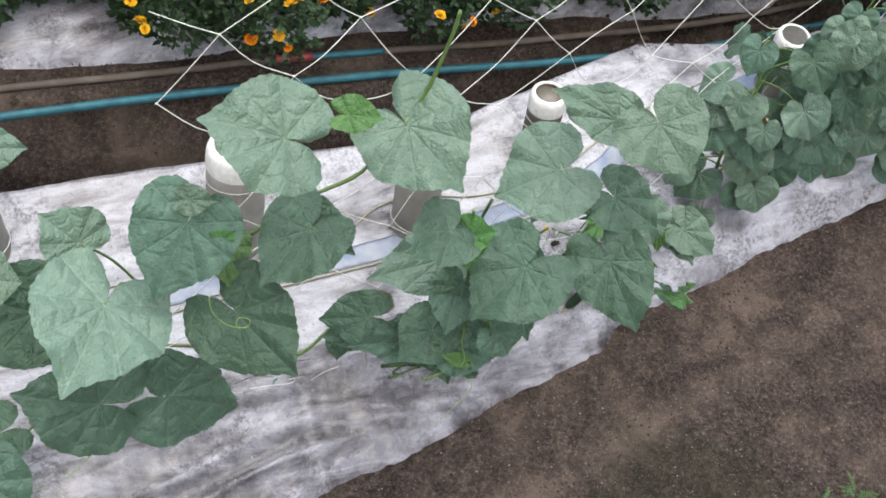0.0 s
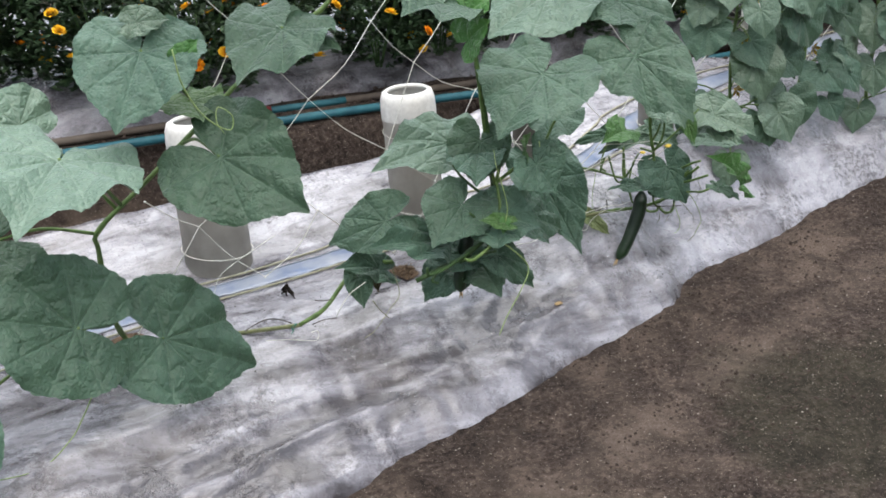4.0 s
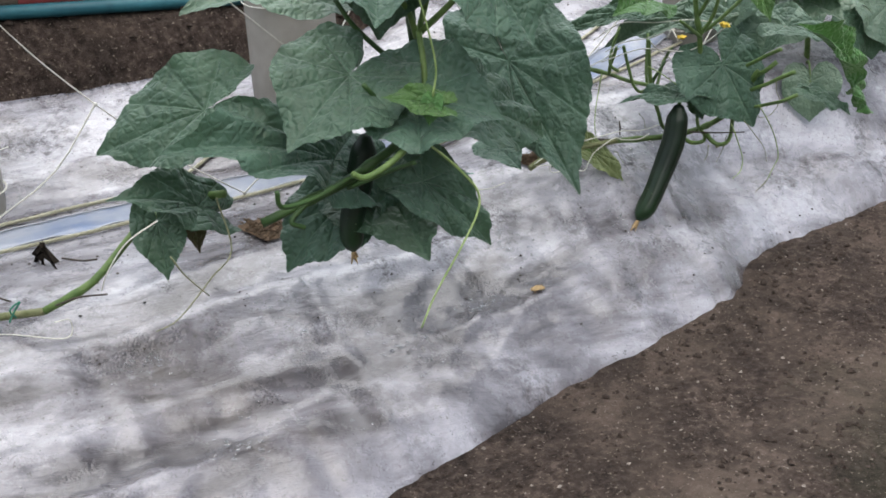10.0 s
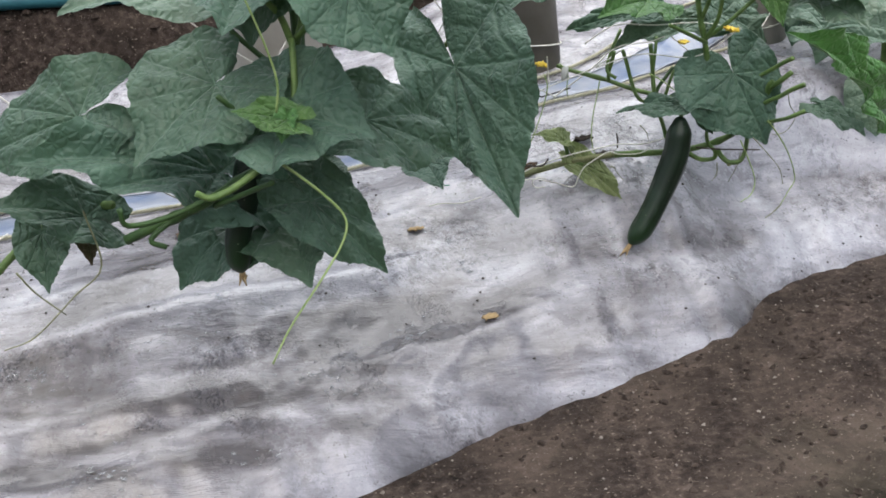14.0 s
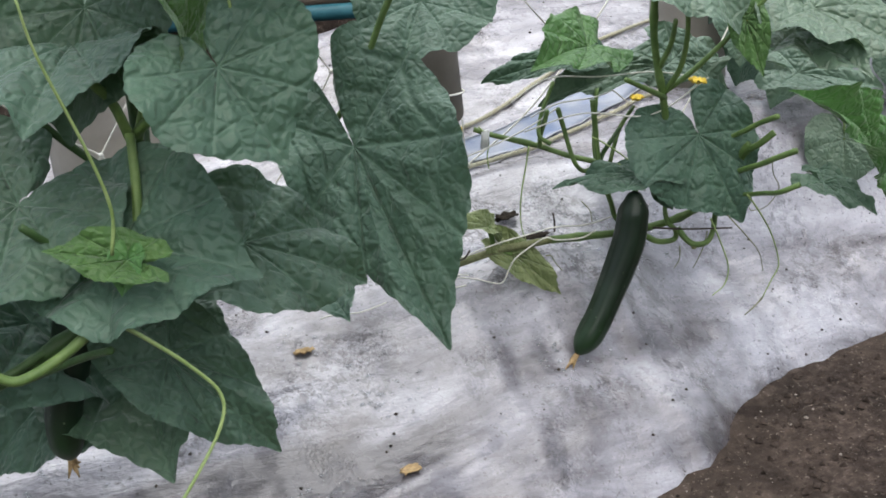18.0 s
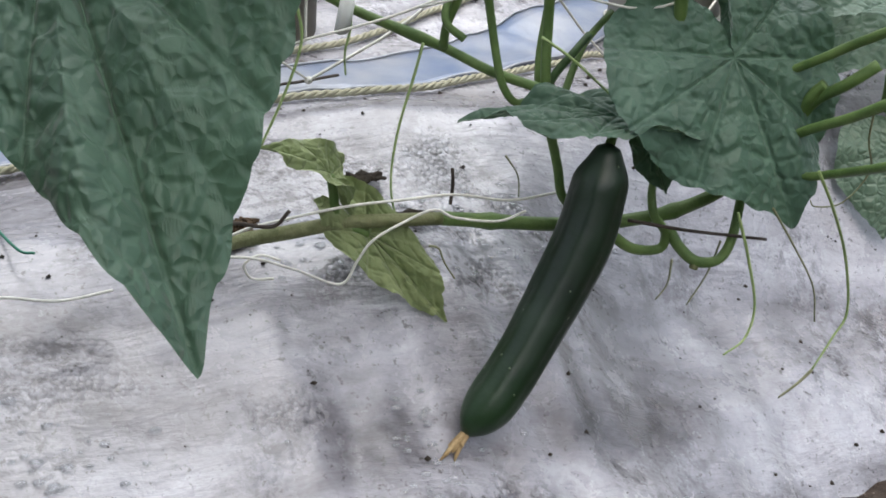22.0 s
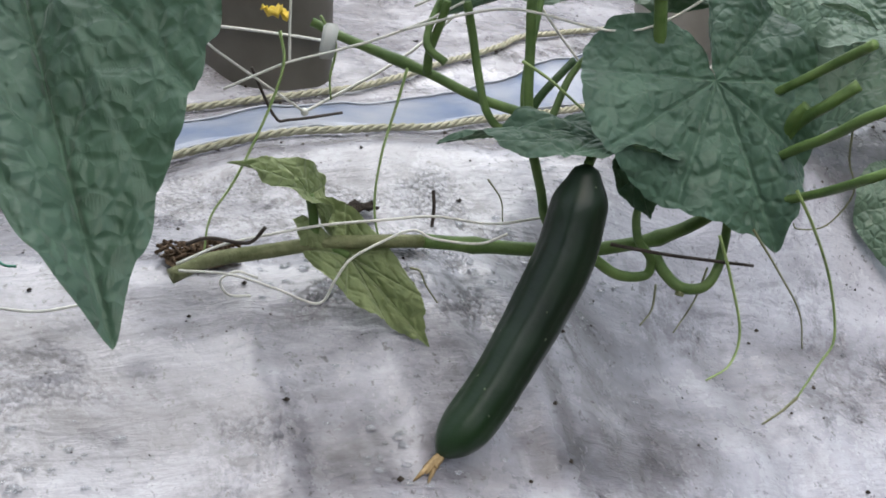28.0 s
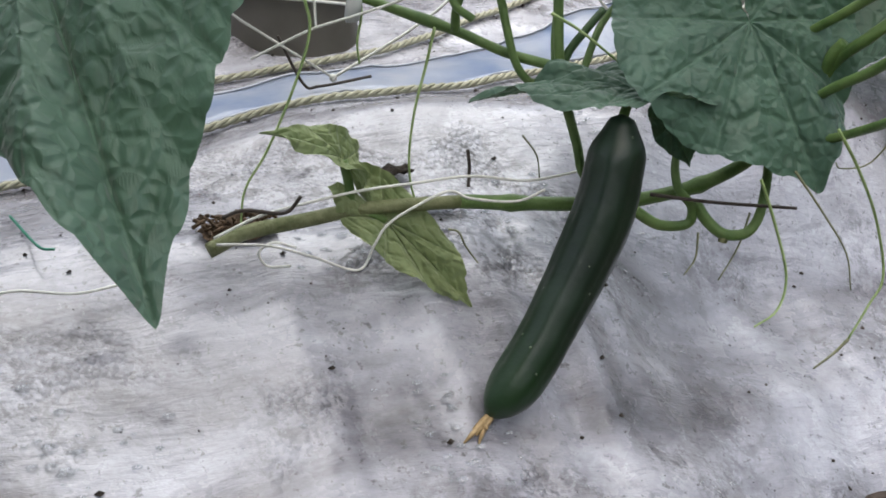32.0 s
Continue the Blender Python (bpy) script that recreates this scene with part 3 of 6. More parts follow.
def film_height(x, v):
    """v runs from 0 at the front foot over the crown to 1 at the back foot."""
    f = front_line(x)
    if v < 0.3:
        u = v / 0.3
        y = f + 0.15 * u ** 1.15
        z = SOIL_Z - 0.012 + (0.0 - SOIL_Z) * (1 - (1 - u) ** 1.9)
    elif v < 0.9:
        u = (v - 0.3) / 0.6
        y = f + 0.15 + (back_line(x) - 0.03 - f - 0.15) * u
        z = -0.012 * (1 - min(1, u * 5)) ** 2
    else:
        u = (v - 0.9) / 0.1
        y = back_line(x) - 0.03 + 0.06 * u
        z = 0.0
    broad = max(0.0, min(1.0, -x / 0.35))
    rise = max(0.0, min(1.0, (y - f - 0.1) / (0.18 + 0.14 * broad)))
    bank = max(0.0, min(1.0, (y - 0.13) / 0.12)) * max(0.0, min(1.0, (x + 0.25) / 0.3))
    climb = max(0.0, min(1.0, (y - 0.40) / (back_line(x) - 0.40))) * max(0.0, min(1.0, (1.1 - x) / 0.5))
    z += (0.1 * rise * rise * (3 - 2 * rise) + 0.05 * bank * bank * (3 - 2 * bank) + 0.10 * climb) * (1 if v < 0.9 else 1 - 0.4 * u)
    if v > 0.9:
        z += (ground_height(x, y)[1] - 0.03 - z) * u ** 1.5
    amp, ridge, fine = folds(x, y)
    z += (0.024 * amp * ridge + 0.009 * amp * fine) * min(1, v * 14)
    z += 0.004 * noise.noise((x * 8, y * 11, 2)) + 0.003 * noise.noise((x * 20, y * 34, 4)) + 0.0013 * noise.noise((x * 55, y * 70, 8)) + 0.006 * noise.noise((x * 2.5, y * 3.0, 1))
    return y, z


fx = [-6, -4] + steps(-2.6, -1.5, 0.02) + steps(-1.5, 1.0, 0.0105) + steps(1.0, 3.2, 0.03) + [3.2, 4, 5, 7]
fv = steps(0, 0.3, 0.01) + steps(0.3, 0.9, 0.007) + steps(0.9, 1.0001, 0.02) + [1.0]
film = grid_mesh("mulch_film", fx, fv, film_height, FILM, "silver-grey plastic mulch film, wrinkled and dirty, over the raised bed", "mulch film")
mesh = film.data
# painted shade in fold troughs and on the front slope, sheen on the crown
lifted = mesh.attributes.new("shade_tone", "FLOAT", "POINT")
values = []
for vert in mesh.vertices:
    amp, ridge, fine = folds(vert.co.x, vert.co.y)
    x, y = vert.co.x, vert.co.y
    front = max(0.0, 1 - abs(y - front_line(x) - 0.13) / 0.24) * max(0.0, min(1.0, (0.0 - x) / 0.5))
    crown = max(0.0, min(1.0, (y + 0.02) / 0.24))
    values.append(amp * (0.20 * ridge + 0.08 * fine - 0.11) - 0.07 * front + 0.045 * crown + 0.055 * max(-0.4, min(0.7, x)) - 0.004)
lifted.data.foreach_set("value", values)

# ---------------------------------------------------------------- unseen dark backdrop, added behind the path to block low sky light
BACKDROP_GREEN = simple("backdrop_dark_green", (0.012, 0.028, 0.010), (0.04, 0.075, 0.028), 1.4, 0.9, 0.2, 1.0, 0.3, 3)
bm = bmesh.new()
rows = []
for k in range(61):
    a = math.pi * (1.0 + k / 60)
    rows.append([bm.verts.new(((10.5 + 0.7 * noise.noise((k * 0.3, j, 1))) * math.cos(a), -0.5 + (10.5 + 0.7 * noise.noise((k * 0.3, j, 2))) * math.sin(a), SOIL_Z - 0.2 + (3.4 + 1.2 * noise.noise((k * 0.35, 1, 5))) * j / 8)) for j in range(9)])
for a, b in zip(rows, rows[1:]):
    for j in range(8):
        bm.faces.new((a[j], b[j], b[j + 1], a[j + 1]))
tagged(part("backdrop", bm, BACKDROP_GREEN), "unseen dark green backdrop added behind the path to block low sky light", "trees", kind="structure")


# ---------------------------------------------------------------- leaves, plant by plant
plant_a = thing("cucumber_plant", (-1.2, 0.33, 0.0), "young cucumber vine with broad green leaves climbing a net", "plant", "cucumber plants in the bed")
plant_b = thing("cucumber_plant", (-0.6, 0.2, 0.0), "bushy cucumber vine with a dense low cluster of leaves", "plant", "cucumber plants in the bed")
plant_c = thing("cucumber_plant", (-0.05, 0.11, 0.0), "cucumber vine with a long ripe cucumber hanging over the film", "plant", "cucumber plants in the bed")


def leaf(plant, mat, base, tip, normal, width, fold, droop, seed, point=0.0, lean=1.0, cells=14.0):
    b, t = Vector(base), Vector(tip)
    size = (t - b).length
    big = size > 0.045
    around, rings = (int(20 * cells), int(3.9 * cells)) if big else (110, 22)
    me = leaf_mesh("leaf", seed, mat, size, width, fold, droop, 0.15, 1.0, around, rings, 0.0, 1.0, point, lean, cells if big else 10.0)
    ob = new("leaf", me)
    end = max(me.vertices, key=lambda v: v.co.y - 4 * abs(v.co.x)).co
    sag = Matrix.Rotation(-math.atan2(end.z, end.y), 4, "X")
    ob.matrix_world = Matrix.Translation(b) @ frame_of(b, t, normal) @ sag
    ob.parent = plant
    ob.matrix_parent_inverse = Matrix.Translation(plant.location).inverted()
    return ob


leaf(plant_a, LEAF_PALE_SHEEN, (-1.433, -0.09022, 0.6812), (-1.569, -0.2726, 0.6248), (-0.105, -0.537, 0.737), 0.95, 0.10, 0.35, 0, point=0.05)
leaf(plant_a, LEAF, (-1.219, -0.01676, 0.8404), (-1.323, -0.1316, 0.724), (-0.089, -0.322, 0.887), 0.95, 0.10, 0.30, 1, point=0.05)
leaf(plant_a, LEAF_PALE_SHEEN, (-0.7006, -0.02176, 1.07), (-0.6027, -0.1673, 0.978), (-0.190, -0.376, 0.804), 0.95, 0.12, 0.30, 2, point=0.05)
leaf(plant_a, LEAF, (-1.129, -0.163, 0.639), (-1.014, -0.3142, 0.5437), (-0.273, -0.640, 0.529), 0.90, 0.10, 0.30, 3, point=0.05)
leaf(plant_a, LEAF, (-1.286, -0.1291, 0.2528), (-1.097, -0.1328, 0.1264), (-0.230, -0.657, 0.594), 0.85, 0.10, 0.30, 4, point=0.05)
leaf(plant_a, LEAF, (-1.471, -0.162, 0.3521), (-1.672, -0.1155, 0.4157), (-0.197, -0.720, 0.557), 0.92, 0.10, 0.30, 5, point=0.05)
leaf(plant_a, LEAF_PALE_SHEEN, (-1.033, -0.1045, 1.2), (-1.203, -0.02808, 1.216), (-0.132, -0.338, 0.863), 0.95, 0.10, 0.20, 6, point=0.05)
leaf(plant_a, LEAF, (-0.9511, -0.1148, 0.8614), (-1.088, -0.1971, 0.7927), (-0.135, -0.307, 0.886), 0.85, 0.10, 0.25, 7, point=0.05)
leaf(plant_a, LEAF, (-0.9442, -0.07779, 0.84), (-0.8533, -0.1792, 0.8131), (-0.134, -0.310, 0.884), 0.75, 0.15, 0.25, 8, point=0.05)
leaf(plant_a, LEAF_PALE_SHEEN, (-1.457, 0.08581, 0.7045), (-1.537, 0.1432, 0.7679), (-0.074, -0.438, 0.774), 1.05, 0.10, 0.30, 9, point=0.05)
leaf(plant_a, LEAF, (-1.577, 0.06405, 0.4754), (-1.778, 0.07426, 0.4273), (-0.101, -0.491, 0.677), 0.90, 0.10, 0.30, 10, point=0.05)
leaf(plant_a, LEAF, (-1.776, -0.2506, 0.2562), (-1.751, -0.3433, 0.125), (-0.065, -0.461, 0.742), 0.95, 0.10, 0.30, 11, point=0.05)
leaf(plant_a, LEAF, (-1.722, -0.1565, 0.3079), (-1.853, -0.1679, 0.26), (-0.075, -0.471, 0.725), 0.80, 0.10, 0.30, 12, point=0.05)
leaf(plant_a, LEAF_PALE_SHEEN, (-1.623, 0.5577, 0.5572), (-1.505, 0.539, 0.547), (-0.036, -0.457, 0.754), 0.80, 0.10, 0.20, 13, point=0.05)
leaf(plant_a, LEAF_PALE_SHEEN, (-1.693, 0.07322, 0.6513), (-1.601, 0.05124, 0.6332), (-0.028, -0.436, 0.784), 1.20, 0.10, 0.20, 14, point=0.05)
leaf(plant_a, LEAF_YOUNG, (-0.9251, -0.1735, 1.326), (-0.8566, -0.2032, 1.327), (-0.167, -0.393, 0.796), 0.75, 0.30, 0.20, 15, point=0.05)
leaf(plant_a, LEAF_YOUNG, (-1.155, -0.07781, 0.8281), (-1.118, -0.07951, 0.8623), (-0.167, -0.498, 0.614), 0.80, 0.30, 0.20, 16, point=0.05)
leaf(plant_a, LEAF_PALE_SHEEN, (-1.21, 0.01446, 0.8917), (-1.148, -0.005351, 0.8909), (-0.154, -0.507, 0.599), 0.80, 0.20, 0.20, 17, point=0.05)
leaf(plant_a, LEAF_YOUNG, (-1.126, -0.006275, 0.7121), (-1.144, -0.1301, 0.7073), (-0.101, -0.312, 0.892), 0.80, 0.20, 0.20, 18, point=0.05)
leaf(plant_b, LEAF, (-0.5876, -0.1926, 0.4031), (-0.6847, -0.2262, 0.3385), (-0.271, -0.430, 0.660), 0.95, 0.12, 0.30, 19, point=0.05)
leaf(plant_b, LEAF, (-0.5301, -0.2419, 0.3752), (-0.4499, -0.2952, 0.3504), (-0.287, -0.416, 0.667), 1.05, 0.22, 0.35, 20, point=0.05)
leaf(plant_b, LEAF, (-0.7269, -0.08244, 0.3574), (-0.8444, -0.02501, 0.3074), (-0.227, -0.451, 0.668), 0.78, 0.15, 0.25, 21, point=0.05)
leaf(plant_b, LEAF, (-0.5859, -0.1371, 0.2833), (-0.7962, -0.1462, 0.3335), (-0.259, -0.426, 0.682), 0.45, 0.10, 0.35, 22, point=0.05)
leaf(plant_b, LEAF, (-0.5706, -0.1105, 0.2095), (-0.6407, -0.1021, 0.1367), (-0.256, -0.421, 0.695), 0.80, 0.10, 0.35, 23, point=0.05)
leaf(plant_b, LEAF, (-0.5128, -0.1159, 0.229), (-0.5178, -0.2377, 0.1695), (-0.269, -0.416, 0.688), 0.85, 0.12, 0.30, 24, point=0.05)
leaf(plant_b, LEAF, (-0.4987, -0.1992, 0.255), (-0.4321, -0.2402, 0.1708), (-0.282, -0.408, 0.689), 0.55, 0.20, 0.40, 25, point=0.05)
leaf(plant_b, LEAF, (-0.735, -0.05052, 0.2264), (-0.843, -0.05138, 0.2559), (-0.216, -0.443, 0.694), 0.55, 0.30, 0.50, 26, point=0.05)
leaf(plant_b, LEAF, (-0.7867, -0.04318, 0.214), (-0.7919, -0.07492, 0.1512), (-0.203, -0.447, 0.698), 0.65, 0.20, 0.30, 27, point=0.05)
leaf(plant_b, LEAF_DEAD, (-0.7328, -0.02028, 0.221), (-0.7368, -0.04246, 0.1625), (-0.171, -0.485, 0.645), 0.50, 0.35, 0.50, 28, point=0.05)
leaf(plant_b, LEAF_PALE_SHEEN, (-0.5185, -0.03074, 0.4852), (-0.7205, -0.02719, 0.4598), (-0.231, -0.374, 0.780), 0.62, 0.15, 0.30, 29, point=0.05)
leaf(plant_b, LEAF, (-0.5105, -0.1537, 0.5271), (-0.5405, -0.1792, 0.4355), (-0.266, -0.437, 0.652), 1.00, 0.20, 0.30, 30, point=0.05)
leaf(plant_b, LEAF, (-0.5239, -0.1565, 0.5036), (-0.5839, -0.2525, 0.4688), (-0.285, -0.435, 0.629), 0.80, 0.20, 0.20, 31, point=0.05)
leaf(plant_b, LEAF, (-0.463, -0.31, 0.511), (-0.435, -0.341, 0.447), (-0.15, -0.6, 0.6), 1.20, 0.25, 0.30, 32, point=0.05)
leaf(plant_b, LEAF_YOUNG, (-0.468, -0.2618, 0.5177), (-0.5029, -0.3033, 0.5756), (-0.06012, -0.581, 0.554), 0.81, 0.30, 0.30, 33, point=0.05)
leaf(plant_b, LEAF, (-0.3926, -0.232, 0.6831), (-0.5435, -0.2885, 0.5841), (-0.213, -0.266, 0.882), 1.00, 0.10, 0.30, 34, point=0.05)
leaf(plant_b, LEAF_PALE_SHEEN, (-0.2368, -0.0317, 0.7938), (-0.3939, -0.01698, 0.7113), (-0.247, -0.333, 0.811), 1.05, 0.10, 0.25, 35, point=0.05)
leaf(plant_b, LEAF, (-0.4324, -0.2173, 0.3435), (-0.3339, -0.2136, 0.2825), (-0.231, -0.454, 0.658), 0.72, 0.12, 0.30, 36, point=0.05)
leaf(plant_b, LEAF, (-0.3276, -0.1004, 0.2359), (-0.3283, -0.1595, 0.2218), (-0.239, -0.444, 0.670), 0.70, 0.20, 0.30, 37, point=0.05)
leaf(plant_b, LEAF_YOUNG, (-0.5371, -0.2921, 0.3841), (-0.5874, -0.2666, 0.3928), (-0.211, -0.463, 0.660), 0.50, 0.30, 0.20, 38, point=0.05)
leaf(plant_b, LEAF_YOUNG, (-0.5371, -0.2921, 0.3841), (-0.546, -0.2988, 0.361), (-0.211, -0.463, 0.660), 0.70, 0.40, 0.20, 39, point=0.05)
leaf(plant_b, LEAF_YOUNG, (-0.5694, -0.2123, 0.8477), (-0.5187, -0.2446, 0.8893), (-0.2576, -0.4082, 0.7388), 1.02, 0.30, 0.20, 40, point=0.05)
leaf(plant_b, LEAF, (-0.6294, -0.2091, 0.8778), (-0.7568, -0.2708, 0.8876), (-0.2313, -0.4184, 0.7467), 0.86, 0.20, 0.20, 41, point=0.05)
leaf(plant_b, LEAF_YOUNG, (-0.56, -0.2023, 0.7879), (-0.534, -0.2468, 0.8344), (-0.296, -0.4906, 0.5544), 1.08, 0.30, 0.20, 42, point=0.05)
leaf(plant_b, LEAF, (-0.254, -0.019, 0.326), (-0.235, -0.163, 0.168), (-0.36, -0.83, 0.26), 0.63, 0.20, 0.12, 43, point=1, lean=0.74, cells=24)
leaf(plant_b, LEAF, (-0.072, 0.1952, 0.394), (-0.1351, 0.1332, 0.3339), (-0.2576, -0.5419, 0.5362), 1.09, 0.20, 0.30, 44, point=0.05)
leaf(plant_c, LEAF, (0.1669, 0.004092, 0.2446), (0.1916, -0.04475, 0.1515), (-0.315, -0.412, 0.634), 0.78, 0.12, 0.25, 45, point=0.05, lean=1.45, cells=20)
leaf(plant_c, LEAF_YOUNG, (0.2537, -0.17, 0.2523), (0.1167, -0.2, 0.3544), (-0.3882, -0.4442, 0.5708), 0.32, 0.60, 0.20, 46, point=0.05)
leaf(plant_c, LEAF, (0.22, -0.1396, 0.2225), (0.2458, -0.19, 0.1973), (-0.05, -0.2, 1), 0.60, 0.12, 0.30, 47, point=0.05)
leaf(plant_c, LEAF, (0.1008, 0.0239, 0.2052), (0.0178, 0.0703, 0.1904), (-0.02, -0.16, 1), 0.46, 0.06, 0.12, 48, point=0.05)
leaf(plant_c, LEAF_PALE_SHEEN, (0.273, -0.02, 0.3493), (0.2931, -0.12, 0.316), (-0.2, -0.25, 0.9), 0.74, 0.25, 0.30, 50, point=0.05)
leaf(plant_c, LEAF_PALE_SHEEN, (0.3445, 0.05, 0.2717), (0.4285, 0, 0.2488), (-0.277, -0.268, 0.7069), 0.57, 0.30, 0.30, 51, point=0.05)
leaf(plant_c, LEAF_PALE_SHEEN, (0.2, 0.12, 0.2909), (0.0603, 0.16, 0.2567), (-0.2481, -0.3548, 0.6728), 0.32, 0.25, 0.30, 52, point=0.05)
leaf(plant_c, LEAF_PALE_SHEEN, (0.2055, 0.1, 0.3039), (0.278, 0.1, 0.249), (-0.3076, -0.3713, 0.6323), 0.55, 0.30, 0.30, 53, point=0.05)
leaf(plant_c, LEAF_YOUNG, (0.0719, 0.08, 0.3441), (-0.016, 0.05, 0.3396), (-0.3279, -0.5032, 0.5339), 0.68, 0.30, 0.30, 54, point=0.05)
leaf(plant_c, LEAF, (0.0926, 0.16, 0.3063), (0.0027, 0.2, 0.2839), (-0.1997, -0.3305, 0.7044), 0.37, 0.30, 0.30, 55, point=0.05)
leaf(plant_c, LEAF, (0.1367, 0.03, 0.1799), (0.1449, 0.02, 0.1543), (-0.3901, -0.4563, 0.5348), 0.67, 0.20, 0.30, 56, point=0.05)
leaf(plant_c, LEAF_YOUNG, (0.2066, -0.02, 0.3727), (0.2082, -0.05, 0.3174), (-0.405, -0.4451, 0.529), 0.48, 0.30, 0.30, 57, point=0.05)
leaf(plant_c, LEAF_OLD, (-0.0289, 0.085, 0.1182), (0.0215, 0.065, 0.0618), (-0.2919, -0.5029, 0.595), 0.38, 0.35, 0.20, 58, point=0.05)
leaf(plant_c, LEAF_OLD, (-0.0552, 0.09, 0.1555), (-0.1076, 0.08, 0.1768), (-0.201, -0.4371, 0.6361), 0.41, 0.45, 0.70, 59, point=0.05)
leaf(plant_c, LEAF, (-0.1145, -0.1385, 0.7772), (-0.02406, -0.2307, 0.7358), (-0.250, -0.274, 0.856), 0.95, 0.10, 0.25, 60, point=0.05)
leaf(plant_c, LEAF, (-0.1691, -0.272, 0.6899), (-0.1255, -0.4247, 0.5727), (-0.303, -0.343, 0.754), 0.75, 0.10, 0.25, 61, point=0.05)
leaf(plant_c, LEAF_PALE_SHEEN, (0.1407, 0, 0.4515), (0.1702, -0.05, 0.3729), (-0.25, -0.3, 0.9), 1.06, 0.20, 0.30, 62, point=0.05)
leaf(plant_c, LEAF_PALE_SHEEN, (0.2889, -0.03, 0.3742), (0.3724, -0.1, 0.3164), (-0.2, -0.25, 0.9), 0.80, 0.25, 0.30, 63, point=0.05)
leaf(plant_c, LEAF_PALE_SHEEN, (-0.1193, -0.187, 1.121), (-0.0719, -0.3022, 1.052), (-0.288, -0.332, 0.781), 1.15, 0.10, 0.25, 64, point=0.05)
leaf(plant_c, LEAF_PALE_SHEEN, (-0.1367, -0.05914, 0.9982), (-0.2665, 0.06377, 1.008), (-0.256, -0.297, 0.836), 0.60, 0.15, 0.25, 65, point=0.05)


# ---------------------------------------------------------------- stems, stalks, tendrils and fruit
tube("main_stem", [(-0.1352, 0.1, 0.1049), (-0.1128, 0.1, 0.1138), (-0.0793, 0.095, 0.1193), (-0.045, 0.09, 0.1246), (-0.012, 0.08, 0.1275), (0.0183, 0.075, 0.128)], 0.0048, 0.0042, STEM_WOODY, plant_c, 9, label="pale woody lower stem")
tube("main_stem", [(0.0163, 0.075, 0.1282), (0.0495, 0.07, 0.1255), (0.0848, 0.06, 0.1243), (0.1163, 0.05, 0.1253), (0.1348, 0.04, 0.13), (0.1578, 0.025, 0.1396), (0.1795, 0.01, 0.1561), (0.1909, 0, 0.1762), (0.1921, -0.01, 0.2027), (0.2092, 0, 0.2349), (0.2176, 0.01, 0.2678)], 0.0046, 0.004, STEM, plant_c, 9, knots=5)
tube("side_shoot", [(0.1134, 0.03, 0.1264), (0.13, 0.025, 0.1164), (0.1479, 0.02, 0.1168), (0.1486, 0.018, 0.1283), (0.139, 0.02, 0.1395), (0.1384, 0.025, 0.1509), (0.1421, 0.03, 0.1585)], 0.0036, 0.0026, STEM, plant_c, 8)
tube("side_shoot", [(0.1531, 0.02, 0.1292), (0.1552, 0.01, 0.1207), (0.1614, 0, 0.1145), (0.1749, -0.005, 0.1157), (0.1835, -0.005, 0.1276), (0.19, 0, 0.1494), (0.1887, 0, 0.1657)], 0.0038, 0.003, STEM, plant_c, 8)
tube("spur", [(0.1617, 0, 0.1152), (0.1607, 0, 0.1094)], 0.0032, 0.003, STEM_WOODY, plant_c, 7)
tube("side_shoot", [(-0.0374, 0.15, 0.2505), (-0.0187, 0.14, 0.2425), (0.0158, 0.126, 0.2306), (0.0323, 0.115, 0.2247), (0.057, 0.1, 0.2138), (0.0783, 0.08, 0.2085), (0.095, 0.06, 0.2049), (0.1142, 0.045, 0.204), (0.1198, 0.035, 0.2048)], 0.003, 0.0034, STEM, plant_c, 8, knots=2)
tube("side_shoot", [(0.0772, 0.08, 0.2818), (0.0802, 0.08, 0.2511), (0.0798, 0.075, 0.2206), (0.0824, 0.07, 0.1931), (0.0881, 0.06, 0.1627), (0.0918, 0.055, 0.1437), (0.1073, 0.05, 0.1309)], 0.0034, 0.003, STEM, plant_c, 8)
tube("leaf_stalk", [(0.03, 0.1, 0.2732), (0.0294, 0.105, 0.2591), (0.0262, 0.11, 0.2413), (0.0283, 0.115, 0.2259)], 0.0027, 0.003, STEM, plant_c, 7)
tube("leaf_stalk", [(0.0436, 0.1, 0.2731), (0.0499, 0.1, 0.2525), (0.0541, 0.095, 0.2288), (0.059, 0.09, 0.2083), (0.0678, 0.085, 0.1975), (0.0788, 0.08, 0.2021)], 0.0029, 0.0025, STEM, plant_c, 7)
tube("leaf_stalk", [(0.1131, 0.08, 0.2418), (0.0983, 0.075, 0.2305), (0.0877, 0.075, 0.2185), (0.0816, 0.075, 0.2064)], 0.0025, 0.003, STEM_DARK, plant_c, 7)
tube("leaf_stalk", [(0.2053, -0.08, 0.2812), (0.2074, -0.05, 0.2651), (0.2023, -0.03, 0.2512), (0.1979, -0.01, 0.2385)], 0.0032, 0.0028, STEM, plant_c, 7)
tube("leaf_stalk", [(0.219, -0.06, 0.2549), (0.2072, -0.05, 0.2408), (0.2061, -0.03, 0.2261), (0.2064, -0.02, 0.2108), (0.2069, 0, 0.1895)], 0.0038, 0.0034, STEM, plant_c, 7)
tube("leaf_stalk", [(0.1984, -0.12, 0.2562), (0.1914, -0.1, 0.2443), (0.195, -0.07, 0.2267), (0.1952, -0.04, 0.2109), (0.2026, 0, 0.188)], 0.0034, 0.003, STEM, plant_c, 7)
tube("leaf_stalk", [(0.1872, -0.14, 0.2272), (0.177, -0.12, 0.2143), (0.1906, -0.08, 0.1972), (0.1954, -0.04, 0.1811), (0.1918, 0, 0.1691)], 0.003, 0.0026, STEM, plant_c, 7)
